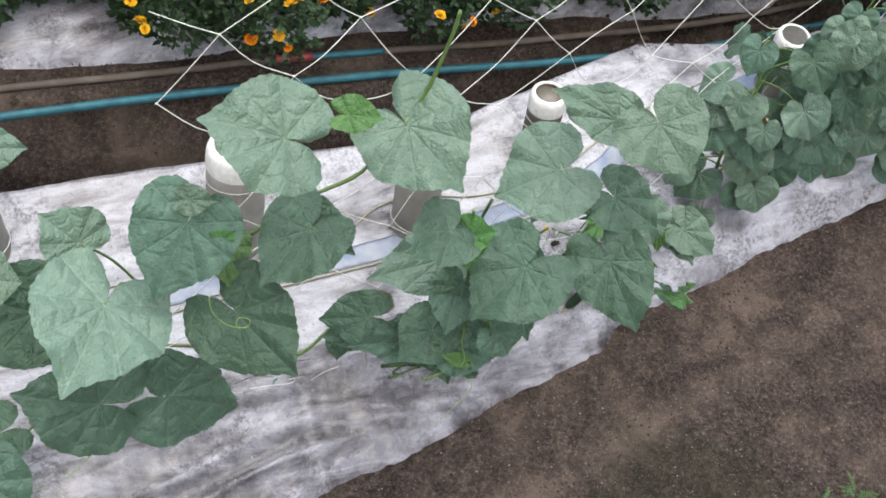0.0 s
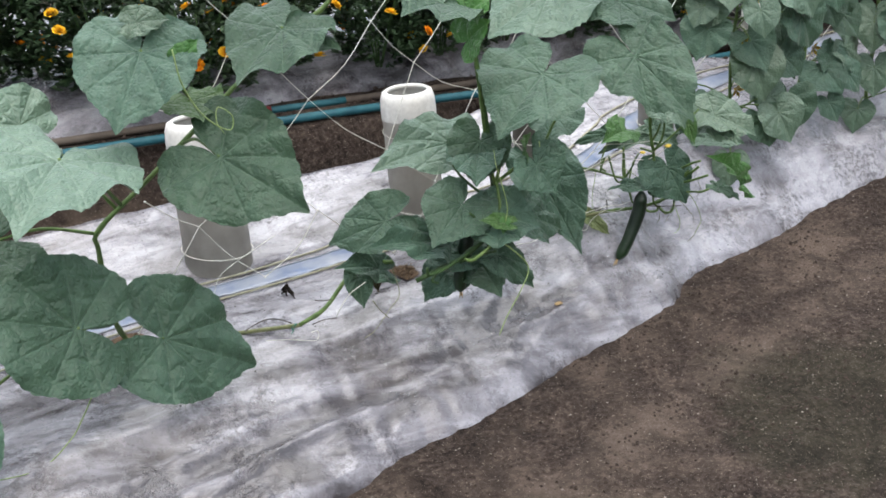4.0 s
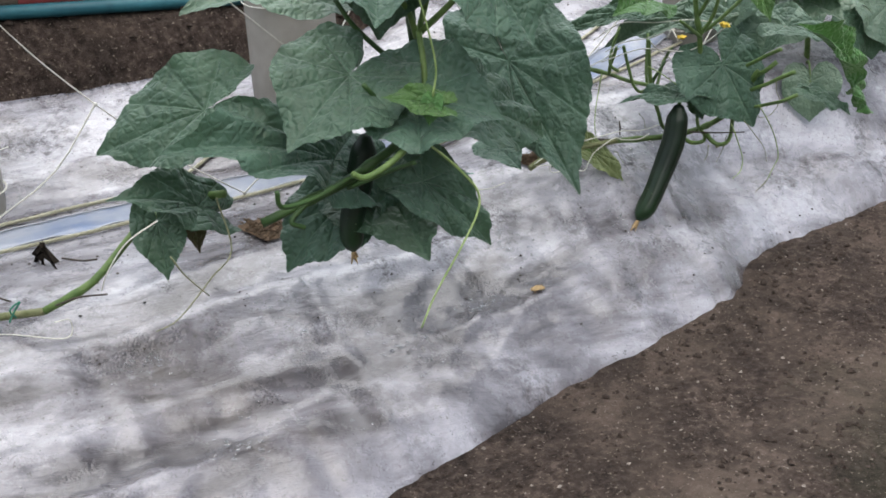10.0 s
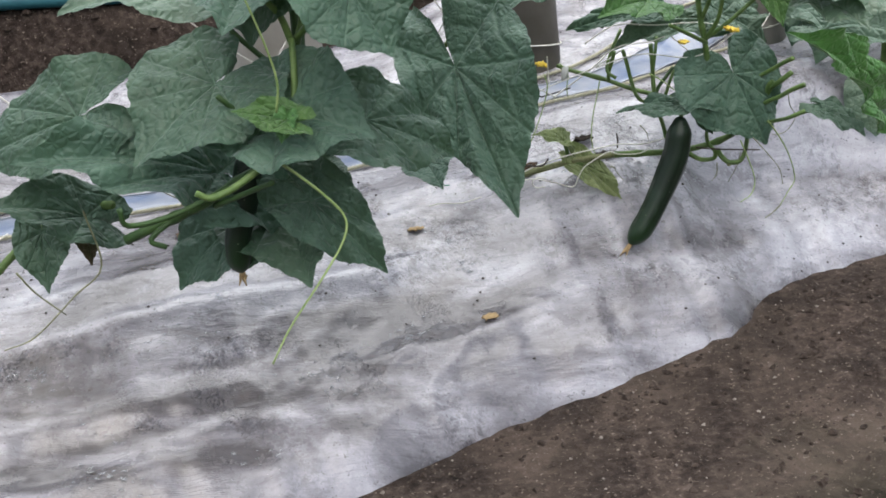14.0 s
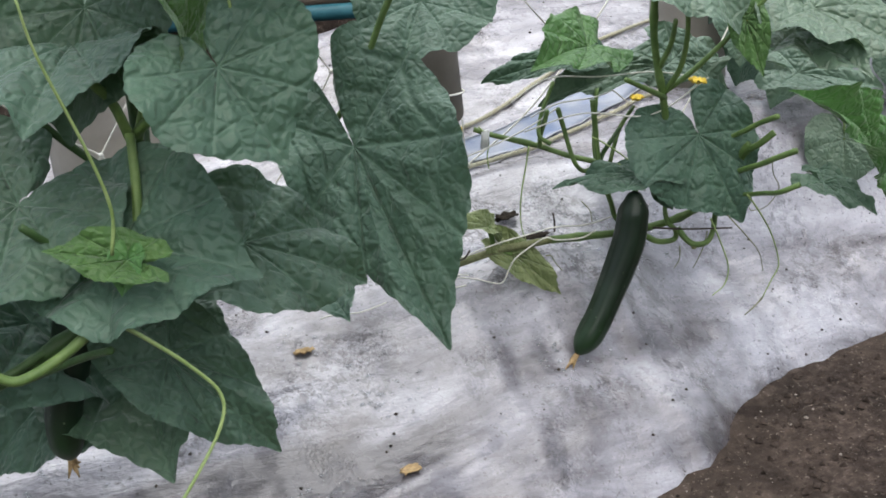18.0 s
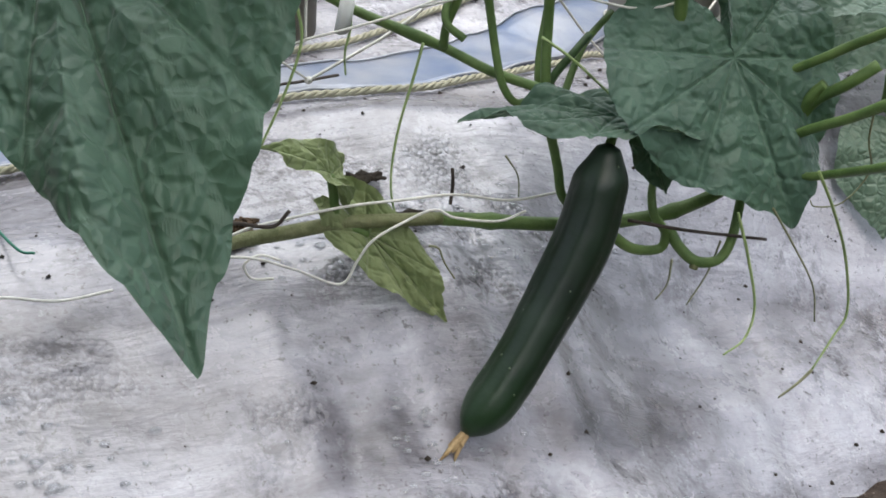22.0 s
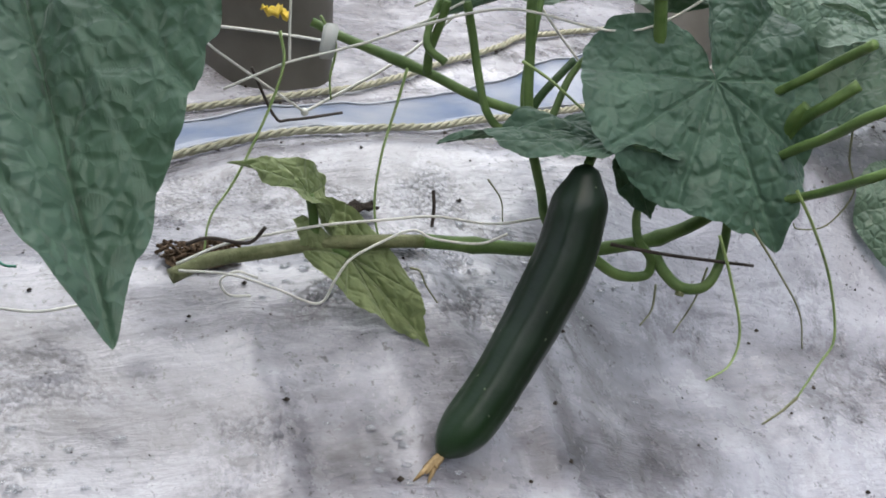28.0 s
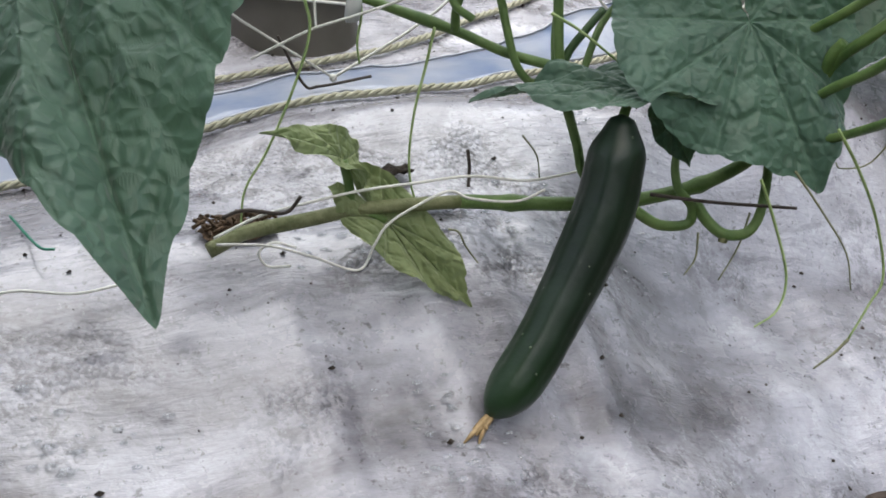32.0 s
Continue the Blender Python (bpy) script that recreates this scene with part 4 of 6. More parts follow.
tube("leaf_stalk", [(0.2165, -0.01, 0.2465), (0.2233, 0, 0.2311), (0.218, 0, 0.2208), (0.2133, 0, 0.2069)], 0.0026, 0.0024, STEM, plant_c, 7)
tube("cut_stub", [(0.2046, -0.02, 0.2143), (0.2034, -0.03, 0.2296), (0.2065, -0.035, 0.2369)], 0.004, 0.0042, STEM, plant_c, 8)
tube("leaf_stalk", [(0.1163, 0.03, 0.2052), (0.1245, 0.02, 0.2175), (0.1439, 0.02, 0.2305), (0.1731, 0.026, 0.2453)], 0.003, 0.0028, STEM, plant_c, 7)
tube("fruit_stalk", [(0.1154, 0.03, 0.2052), (0.105, 0.025, 0.2018), (0.0971, 0.02, 0.1977), (0.0905, 0.015, 0.1902)], 0.0026, 0.0032, STEM, plant_c, 8)
tube("side_shoot", [(0.15, 0.04, 0.1881), (0.1424, 0.03, 0.24), (0.1291, 0.02, 0.2932), (0.1207, 0.02, 0.3302), (0.1158, 0.02, 0.3738), (0.1182, 0.02, 0.4155)], 0.0042, 0.004, STEM, plant_c, 8, knots=3)
tube("leaf_stalk", [(0.1291, 0.02, 0.2932), (0.1395, 0.0033, 0.3265), (0.1357, -0.0133, 0.3682), (0.1214, -0.03, 0.4142)], 0.0032, 0.0026, STEM, plant_c, 7)
tube("leaf_stalk", [(0.1302, 0.02, 0.2959), (0.1538, 0.0075, 0.3154), (0.1817, -0.005, 0.3425), (0.2088, -0.0175, 0.372), (0.235, -0.03, 0.4038)], 0.0032, 0.0026, STEM, plant_c, 7)
tube("leaf_stalk", [(0.132, 0.02, 0.29), (0.0918, -0.005, 0.3129), (0.0467, -0.03, 0.3382)], 0.0032, 0.0026, STEM, plant_c, 7)
tube("leaf_stalk", [(0.1238, 0.02, 0.3244), (0.1204, -0.005, 0.3575), (0.1078, -0.03, 0.3902)], 0.0032, 0.0026, STEM, plant_c, 7)
tube("leaf_stalk", [(0.0277, 0.09, 0.2369), (0.0186, 0.1, 0.247), (0.0292, 0.11, 0.2687), (0.0508, 0.12, 0.2978)], 0.0026, 0.0024, STEM, plant_c, 7)
tube("leaf_stalk", [(0.0903, 0.09, 0.185), (0.0916, 0.1, 0.2211), (0.1001, 0.11, 0.2528), (0.1089, 0.12, 0.2786)], 0.0026, 0.0024, STEM, plant_c, 7)
tube("leaf_stalk", [(0.1069, 0.09, 0.1975), (0.1293, 0.105, 0.2289), (0.1599, 0.12, 0.2476)], 0.0026, 0.0024, STEM, plant_c, 7)
tube("tie_wire", [(0.1179, 0.02, 0.1384), (0.1341, 0.01, 0.137), (0.1524, 0, 0.1356), (0.175, -0.01, 0.1344), (0.1987, -0.02, 0.1332)], 0.0013, 0.0011, TWIG, plant_c, 6, label="dark twisted wire")
fruit(plant_c, [(0.09, 0.015, 0.1909), (0.0878, 0.015, 0.1623), (0.0787, 0.012, 0.1291), (0.0632, 0.01, 0.0977), (0.0435, 0.006, 0.0659), (0.0249, 0.003, 0.0399), (0.0024, 0, 0.0188)], 0.0186, "long dark green ripe cucumber with a straw-coloured blossom end")
tube("leaf_stalk", [(-0.0494, 0.09, 0.1249), (-0.0514, 0.09, 0.1411), (-0.0552, 0.09, 0.1555)], 0.0034, 0.0028, STEM, plant_c, 7, label="pale withered stalk")
tube("leaf_stalk", [(-0.0475, 0.09, 0.1246), (-0.0373, 0.0875, 0.1215), (-0.0289, 0.085, 0.1174)], 0.003, 0.0026, STEM, plant_c, 7)
tube("main_stem", [(-1.27, 0.13, 0.10), (-1.16, 0.10, 0.105), (-1.067, 0.06132, 0.1059), (-0.9321, -0.01436, 0.1209)], 0.005, 0.005, STEM_WOODY, plant_b, 9, label="pale woody creeping stem")
tube("main_stem", [(-0.9321, -0.01436, 0.1209), (-0.8689, -0.02205, 0.1482), (-0.7957, 0.0002482, 0.1955), (-0.73, 0.02, 0.21), (-0.704, -0.06, 0.2389)], 0.005, 0.0052, STEM, plant_b, 9, knots=3)
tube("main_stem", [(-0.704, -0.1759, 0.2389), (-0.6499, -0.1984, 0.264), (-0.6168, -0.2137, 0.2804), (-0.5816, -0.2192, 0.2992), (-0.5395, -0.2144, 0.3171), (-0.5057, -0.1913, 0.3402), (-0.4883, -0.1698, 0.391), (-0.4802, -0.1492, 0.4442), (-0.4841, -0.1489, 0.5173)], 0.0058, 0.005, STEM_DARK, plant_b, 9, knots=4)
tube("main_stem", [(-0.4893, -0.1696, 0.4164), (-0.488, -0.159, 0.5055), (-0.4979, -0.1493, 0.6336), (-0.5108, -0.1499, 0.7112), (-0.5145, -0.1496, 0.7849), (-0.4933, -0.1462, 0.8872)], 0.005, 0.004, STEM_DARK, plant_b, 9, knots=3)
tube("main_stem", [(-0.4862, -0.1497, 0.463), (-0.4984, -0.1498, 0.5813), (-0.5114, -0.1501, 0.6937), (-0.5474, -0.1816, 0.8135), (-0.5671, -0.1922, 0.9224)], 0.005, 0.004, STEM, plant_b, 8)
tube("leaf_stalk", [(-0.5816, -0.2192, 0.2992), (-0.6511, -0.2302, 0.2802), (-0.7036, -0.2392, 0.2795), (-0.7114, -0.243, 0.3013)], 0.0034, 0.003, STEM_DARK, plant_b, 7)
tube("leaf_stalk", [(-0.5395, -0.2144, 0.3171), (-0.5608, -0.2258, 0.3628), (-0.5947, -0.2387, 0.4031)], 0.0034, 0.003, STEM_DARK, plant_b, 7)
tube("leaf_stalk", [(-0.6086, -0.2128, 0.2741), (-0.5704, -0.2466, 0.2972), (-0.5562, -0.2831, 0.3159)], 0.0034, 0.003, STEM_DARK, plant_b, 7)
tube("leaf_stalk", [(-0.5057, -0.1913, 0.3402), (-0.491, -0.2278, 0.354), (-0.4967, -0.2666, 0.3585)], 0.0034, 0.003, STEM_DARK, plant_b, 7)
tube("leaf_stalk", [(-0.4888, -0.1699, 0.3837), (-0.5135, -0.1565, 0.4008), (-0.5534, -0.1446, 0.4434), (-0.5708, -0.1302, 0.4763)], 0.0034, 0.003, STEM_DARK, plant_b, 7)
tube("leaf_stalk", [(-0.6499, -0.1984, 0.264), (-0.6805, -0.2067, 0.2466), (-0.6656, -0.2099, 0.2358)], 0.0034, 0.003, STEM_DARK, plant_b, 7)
tube("leaf_stalk", [(-0.5509, -0.2822, 0.3453), (-0.5884, -0.2835, 0.3217), (-0.6202, -0.2838, 0.311), (-0.6366, -0.2824, 0.3186)], 0.0042, 0.0036, STEM, plant_b, 7)
tube("leaf_stalk", [(-0.547, -0.2819, 0.338), (-0.5307, -0.2633, 0.3458), (-0.5183, -0.2449, 0.3732), (-0.5093, -0.2268, 0.4111), (-0.5041, -0.2092, 0.4443)], 0.0042, 0.0036, STEM, plant_b, 7)
tube("leaf_stalk", [(-0.4975, -0.199, 0.4392), (-0.478, -0.2299, 0.4726), (-0.4712, -0.2623, 0.5026)], 0.0042, 0.0036, STEM, plant_b, 7)
tube("leaf_stalk", [(-0.4941, -0.1891, 0.4321), (-0.4787, -0.187, 0.4769), (-0.4657, -0.1851, 0.524)], 0.0042, 0.0036, STEM, plant_b, 7)
tube("leaf_stalk", [(-0.5014, -0.1994, 0.4345), (-0.5113, -0.2002, 0.4663), (-0.524, -0.2014, 0.4842)], 0.0042, 0.0036, STEM, plant_b, 7)
fruit(plant_b, [(-0.5531, -0.1585, 0.3158), (-0.5621, -0.1599, 0.2758), (-0.5726, -0.1614, 0.2396), (-0.5815, -0.1628, 0.2025), (-0.5796, -0.161, 0.1671)], 0.017, "dark green cucumber half hidden among leaves")
tube("leaf_stalk", [(-0.1777, -0.0007948, 0.4879), (-0.1996, 0.01539, 0.4364), (-0.2278, 0.02121, 0.3733), (-0.2679, 0.02107, 0.3232)], 0.0036, 0.003, STEM, plant_b, 7)
tube("main_stem", [(-1.283, 0.15, 0.09), (-1.33, 0.1, 0.22), (-1.344, 0.07, 0.392), (-1.341, 0.05, 0.453), (-1.218, 0.04, 0.547), (-1.004, 0.03, 0.714), (-0.903, 0.03, 0.793), (-0.771, 0.03, 0.857), (-0.721, 0.02, 1.004), (-0.652, 0.02, 1.118), (-0.615, 0.02, 1.305), (-0.609, 0.02, 1.383)], 0.0058, 0.0044, STEM, plant_a, 9, knots=9)
tube("leaf_stalk", [(-1.285, 0.04545, 0.4957), (-1.359, -0.01038, 0.6085), (-1.43, -0.08657, 0.6823)], 0.0042, 0.0032, STEM, plant_a, 7)
tube("leaf_stalk", [(-1.082, 0.03364, 0.6533), (-1.15, 0.02044, 0.7668), (-1.217, -0.01446, 0.8427)], 0.0042, 0.0032, STEM, plant_a, 7)
tube("leaf_stalk", [(-0.7022, 0.02, 1.035), (-0.7014, 0.01112, 1.073), (-0.7026, -0.01885, 1.072)], 0.0042, 0.0032, STEM, plant_a, 7)
tube("leaf_stalk", [(-1.14, 0.03636, 0.6077), (-1.135, -0.05132, 0.6434), (-1.131, -0.16, 0.6409)], 0.0042, 0.0032, STEM, plant_a, 7)
tube("leaf_stalk", [(-1.33, 0.1, 0.22), (-1.308, -0.00255, 0.2564), (-1.29, -0.129, 0.2553)], 0.0042, 0.0032, STEM, plant_a, 7)
tube("leaf_stalk", [(-1.338, 0.08364, 0.3138), (-1.404, -0.02718, 0.353), (-1.467, -0.1629, 0.3508)], 0.0042, 0.0032, STEM, plant_a, 7)
tube("leaf_stalk", [(-0.7147, 0.02, 1.014), (-0.8739, -0.03025, 1.127), (-1.03, -0.106, 1.2)], 0.0042, 0.0032, STEM, plant_a, 7)
tube("leaf_stalk", [(-0.903, 0.03, 0.793), (-0.927, -0.0304, 0.8472), (-0.9484, -0.1132, 0.8628)], 0.0042, 0.0032, STEM, plant_a, 7)
tube("leaf_stalk", [(-0.903, 0.03, 0.793), (-0.9236, -0.01189, 0.8365), (-0.946, -0.07576, 0.8405)], 0.0042, 0.0032, STEM, plant_a, 7)
tube("leaf_stalk", [(-1.296, 0.04636, 0.4872), (-1.377, 0.07809, 0.6158), (-1.455, 0.08466, 0.7032)], 0.0042, 0.0032, STEM, plant_a, 7)
tube("leaf_stalk", [(-1.342, 0.05364, 0.4419), (-1.459, 0.07084, 0.4787), (-1.573, 0.06385, 0.4764)], 0.0042, 0.0032, STEM, plant_a, 7)
tube("leaf_stalk", [(-1.33, 0.1, 0.22), (-1.553, -0.0633, 0.2581), (-1.776, -0.2487, 0.2588)], 0.0042, 0.0032, STEM, plant_a, 7)
tube("leaf_stalk", [(-1.082, 0.03364, 0.6533), (-1.104, 0.02568, 0.7027), (-1.126, -0.003799, 0.7122)], 0.0042, 0.0032, STEM, plant_a, 7)
tube("tendril", [(-0.5501, -0.3013, 0.3418), (-0.5328, -0.305, 0.3263), (-0.5066, -0.3079, 0.2983), (-0.4903, -0.3118, 0.2736), (-0.4963, -0.3182, 0.2508), (-0.5244, -0.3271, 0.218), (-0.5658, -0.3375, 0.1749), (-0.5912, -0.3461, 0.1409)], 0.0018, 0.00108, TENDRIL, plant_b, 5)
tube("tendril", [(-0.5523, -0.3201, 0.402), (-0.5485, -0.3217, 0.4347), (-0.5596, -0.3248, 0.4815), (-0.5794, -0.3288, 0.544), (-0.586, -0.3315, 0.5806)], 0.0014, 0.00084, TENDRIL, plant_b, 5)
tube("tendril", [(-0.4565, -0.2988, 0.5148), (-0.4466, -0.2975, 0.5379), (-0.4476, -0.2974, 0.5587)], 0.0016, 0.00096, TENDRIL, plant_b, 5)
tube("tendril", [(-1.238, -0.2765, 0.9149), (-1.226, -0.2754, 0.8417), (-1.189, -0.2708, 0.7718), (-1.141, -0.2645, 0.7325), (-1.132, -0.2632, 0.7592), (-1.16, -0.2669, 0.7837), (-1.166, -0.2677, 0.756), (-1.153, -0.2662, 0.7292)], 0.0016, 0.00096, TENDRIL, plant_a, 5)
tube("tendril", [(-1.457, -0.1684, 0.2074), (-1.496, -0.1841, 0.1591), (-1.53, -0.1989, 0.129), (-1.603, -0.2188, 0.0983), (-1.716, -0.2439, 0.1233)], 0.0018, 0.00108, TENDRIL, plant_a, 5)
tube("tendril", [(0.0169, 0.12, 0.2279), (0.01, 0.116, 0.2058), (0.0013, 0.112, 0.1785), (-0.0035, 0.108, 0.1509), (-0.0027, 0.104, 0.13), (0.0039, 0.1, 0.112)], 0.0011, 0.00066, TENDRIL, plant_c, 5)
tube("tendril", [(-0.0655, 0.13, 0.2472), (-0.0632, 0.126, 0.2275), (-0.0734, 0.122, 0.1978), (-0.0925, 0.118, 0.1583), (-0.108, 0.114, 0.1361), (-0.1123, 0.11, 0.113)], 0.0011, 0.00066, TENDRIL, plant_c, 5)
tube("tendril", [(-0.036, 0.14, 0.2558), (-0.0243, 0.14, 0.2384), (-0.0265, 0.14, 0.2174), (-0.0247, 0.14, 0.2032)], 0.0011, 0.00066, TENDRIL, plant_c, 5)
tube("tendril", [(0.07, 0.07, 0.2423), (0.0825, 0.0567, 0.2336), (0.0951, 0.0433, 0.2216), (0.1077, 0.03, 0.209)], 0.0011, 0.00066, TENDRIL, plant_c, 5)
tube("tendril", [(0.1771, -0.07, 0.1953), (0.1938, -0.072, 0.1716), (0.211, -0.074, 0.1402), (0.2208, -0.076, 0.105), (0.2105, -0.078, 0.0892), (0.1963, -0.08, 0.0704)], 0.0011, 0.00066, TENDRIL, plant_c, 5)
tube("tendril", [(0.1963, -0.08, 0.0704), (0.1866, -0.08, 0.0629), (0.1726, -0.08, 0.0553)], 0.0011, 0.00066, TENDRIL_DRY, plant_c, 5)
tube("tendril", [(0.1675, -0.05, 0.1666), (0.1898, -0.0533, 0.14), (0.2083, -0.0567, 0.1146), (0.2125, -0.06, 0.092)], 0.0008, 0.00048, TENDRIL_DRY, plant_c, 5)
tube("tendril", [(0.1602, -0.03, 0.1573), (0.1704, -0.035, 0.1299), (0.1792, -0.04, 0.0985), (0.1711, -0.045, 0.0795), (0.1507, -0.05, 0.0731)], 0.0011, 0.00066, TENDRIL, plant_c, 5)
tube("tendril", [(0.1416, 0, 0.1175), (0.1413, 0, 0.1012), (0.1339, 0, 0.0911)], 0.0008, 0.00048, TENDRIL_DRY, plant_c, 5)
tube("tendril", [(0.1797, 0, 0.1266), (0.1735, 0, 0.1052), (0.1606, 0, 0.0843)], 0.0008, 0.00048, TENDRIL_DRY, plant_c, 5)
tube("tendril", [(0.0067, 0.07, 0.1127), (0.0138, 0.07, 0.1102), (0.019, 0.07, 0.1006), (0.0283, 0.07, 0.0886)], 0.0008, 0.00048, TENDRIL_DRY, plant_c, 5)
tube("tendril", [(0.055, 0.07, 0.168), (0.0659, 0.07, 0.1547), (0.069, 0.07, 0.14)], 0.0007, 0.00042, TENDRIL_DRY, plant_c, 5)
tube("tendril", [(0.2005, -0.08, 0.2377), (0.2083, -0.074, 0.2139), (0.2223, -0.068, 0.1922), (0.2118, -0.062, 0.1713), (0.1962, -0.056, 0.1676), (0.197, -0.05, 0.1696)], 0.0007, 0.00042, TENDRIL_DRY, plant_c, 5)
tube("tendril", [(-0.7414, -0.132, 0.2653), (-0.7325, -0.1436, 0.2007), (-0.7672, -0.1596, 0.1781), (-0.8172, -0.1774, 0.1465), (-0.8514, -0.1931, 0.1454)], 0.0012, 0.00072, TENDRIL_DRY, plant_b, 5)
tube("tendril", [(-0.8236, -0.1892, 0.2304), (-0.8077, -0.1877, 0.202), (-0.7812, -0.1851, 0.1691)], 0.0012, 0.00072, TENDRIL_DRY, plant_b, 5)


# ---------------------------------------------------------------- bottles, ropes, tape and hoses
bottle((-0.95, 0.437, 0.09), 0.40, 0.088, (-5, 6), 0.45, 1)
bottle((-0.395, 0.365, 0.09), 0.385, 0.072, (-1, 5), 0.4, 2)
bottle((0.055, 0.475, 0.15), 0.33, 0.058, (0, 4), 0.95, 3)
bottle((-1.66, 0.55, 0.12), 0.40, 0.085, (-4, 6), 0.4, 4)
bottle((0.47, 0.43, 0.15), 0.25, 0.055, (-2, 6), 0.4, 5)
bottle((1.05, 0.62, 0.11), 0.32, 0.06, (2, 4), 0.4, 6)

ROPE = simple("cream_rope", (0.28, 0.27, 0.19), (0.42, 0.41, 0.31), 150, 0.75, 0.3, 0.3)
TAPE = simple("blue_drip_tape", (0.12, 0.17, 0.28), (0.34, 0.36, 0.40), 14, 0.3, 0.5, 0.3, 0.002, 60)


def film_z(x, y):
    f = front_line(x)
    v = 0.3 + 0.6 * (y - f - 0.15) / (back_line(x) - 0.03 - f - 0.15) if y > f + 0.15 else 0.3 * max(0.0, (y - f) / 0.15) ** (1 / 1.15)
    return film_height(x, min(v, 0.895))[1]


def rope(pts, r):
    """A laid rope of three twisted strands lying on the film."""
    q = spline(pts, 260)
    q = [Vector((p.x, p.y, film_z(p.x, p.y) + r * 1.6)) for p in q]
    for _ in range(6):
        q = [q[0]] + [(a + 2 * b + c) / 4 for a, b, c in zip(q, q[1:], q[2:])] + [q[-1]]
    ob = thing("rope", q[0], "twisted cream rope stretched along the film", "rope", "ropes on the bed")
    for k in range(3):
        bm, turn, pts2 = bmesh.new(), 0.0, []
        fine = []
        for a, b in zip(q, q[1:]):
            fine += [a.lerp(b, j / 4) for j in range(4)]
        for a, b in zip(fine, fine[1:]):
            d = (b - a)
            turn += d.length / (r * 9) * 2 * math.pi
            d.normalize()
            s = d.cross(Vector((0, 0, 1))).normalized()
            ang = turn + k * 2 * math.pi / 3
            pts2.append(a + r * 0.5 * (math.cos(ang) * s + math.sin(ang) * s.cross(d)))
        tube_into(bm, pts2, r * 0.56, 5)
        place_under(part("strand", bm, ROPE), ob)
    return ob


rope([(-2.0, 0.20), (-1.36, 0.21), (-1.08, 0.23), (-0.69, 0.24), (-0.42, 0.262), (-0.2, 0.275), (0.08, 0.285), (0.28, 0.345), (0.48, 0.42), (1.3, 0.66), (2.2, 0.76)], 0.0031)
rope([(-2.0, 0.37), (-1.25, 0.35), (-0.95, 0.342), (-0.68, 0.36), (-0.48, 0.445), (-0.32, 0.447), (-0.1, 0.405), (0.08, 0.405), (0.28, 0.49), (0.46, 0.57), (1.3, 0.78), (2.2, 0.84)], 0.0031)

bm = bmesh.new()
edge = spline([(-2.0, 0.285, 0), (-1.25, 0.285, 0), (-0.9, 0.287, 0), (-0.68, 0.29, 0), (-0.4, 0.31, 0), (-0.2, 0.325, 0), (0.08, 0.335, 0), (0.28, 0.405, 0), (0.47, 0.485, 0), (1.3, 0.72, 0), (2.2, 0.80, 0)], 240)
rows = []
for k, p in enumerate(edge):
    d = (edge[min(k + 1, 240)] - edge[max(k - 1, 0)]).normalized()
    s = Vector((-d.y, d.x, 0))
    row = []
    for j in range(7):
        w = (j / 6 - 0.5) * 0.072
        q = p + s * w
        row.append(bm.verts.new((q.x, q.y, film_z(q.x, q.y) + 0.0022 + 0.002 * math.cos(w / 0.072 * math.pi) + 0.0015 * noise.noise((q.x * 20, j, 3)))))
    rows.append(row)
for a, b in zip(rows, rows[1:]):
    for j in range(6):
        bm.faces.new((a[j], b[j], b[j + 1], a[j + 1]))
tape_edges = {j: [row[j].co.copy() for row in rows] for j in (0, 6)}
tape = tagged(part("drip_tape", bm, TAPE), "flat blue and white drip irrigation tape lying on the film", "irrigation tape")
tape.modifiers.new("thickness", "SOLIDIFY").thickness = 0.0012
SEAM = simple("tape_seam", (0.30, 0.32, 0.36), (0.46, 0.48, 0.52), 40, 0.4, 0.4, 0.2)
for side in (0, 6):
    bm = bmesh.new()
    tube_into(bm, [row_v + Vector((0, 0, 0.0012)) for row_v in tape_edges[side]], 0.0011, 5)
    part("edge_seam", bm, SEAM, tape, "raised pale edge seam")

HOSE_TEAL = simple("hose_teal", (0.012, 0.075, 0.10), (0.03, 0.14, 0.17), 18, 0.45, 0.4, 0.3, 0.002, 80)
HOSE_BROWN = simple("hose_mud_brown", (0.07, 0.055, 0.045), (0.13, 0.11, 0.09), 12, 0.7, 0.3, 0.3, 0.002, 80)
HOSE_RED = simple("joint_red", (0.18, 0.025, 0.03), (0.28, 0.06, 0.06), 30, 0.5, 0.4, 0.2)


def hose(pts, r, mat, label):
    ob = thing("hose", pts[0], label, "hose", "hoses on the soil")
    tube("hose_pipe", pts, r, r, mat, ob, 10, 60)
    return ob


hose([(-4, 2.140, SOIL_Z + 0.017), (-1.4, 1.914, SOIL_Z + 0.015), (-0.5, 1.830, SOIL_Z + 0.015), (0.4, 1.716, SOIL_Z + 0.015), (1.2, 1.588, SOIL_Z + 0.015), (2.2, 1.488, SOIL_Z + 0.015), (5, 1.490, SOIL_Z + 0.015)], 0.016, HOSE_TEAL, "teal plastic garden hose lying on the soil")
second = hose([(-4, 2.290, SOIL_Z + 0.015), (-1.4, 2.054, SOIL_Z + 0.015), (-0.6, 1.966, SOIL_Z + 0.015), (-0.05, 1.913, SOIL_Z + 0.015)], 0.014, HOSE_BROWN, "mud-stained hose with a red joint lying on the soil")
tube("joint", [(-0.05, 1.913, SOIL_Z + 0.015), (0.0, 1.905, SOIL_Z + 0.015), (0.10, 1.891, SOIL_Z + 0.015)], 0.017, 0.017, HOSE_RED, second, 10, 6, "red hose joint")
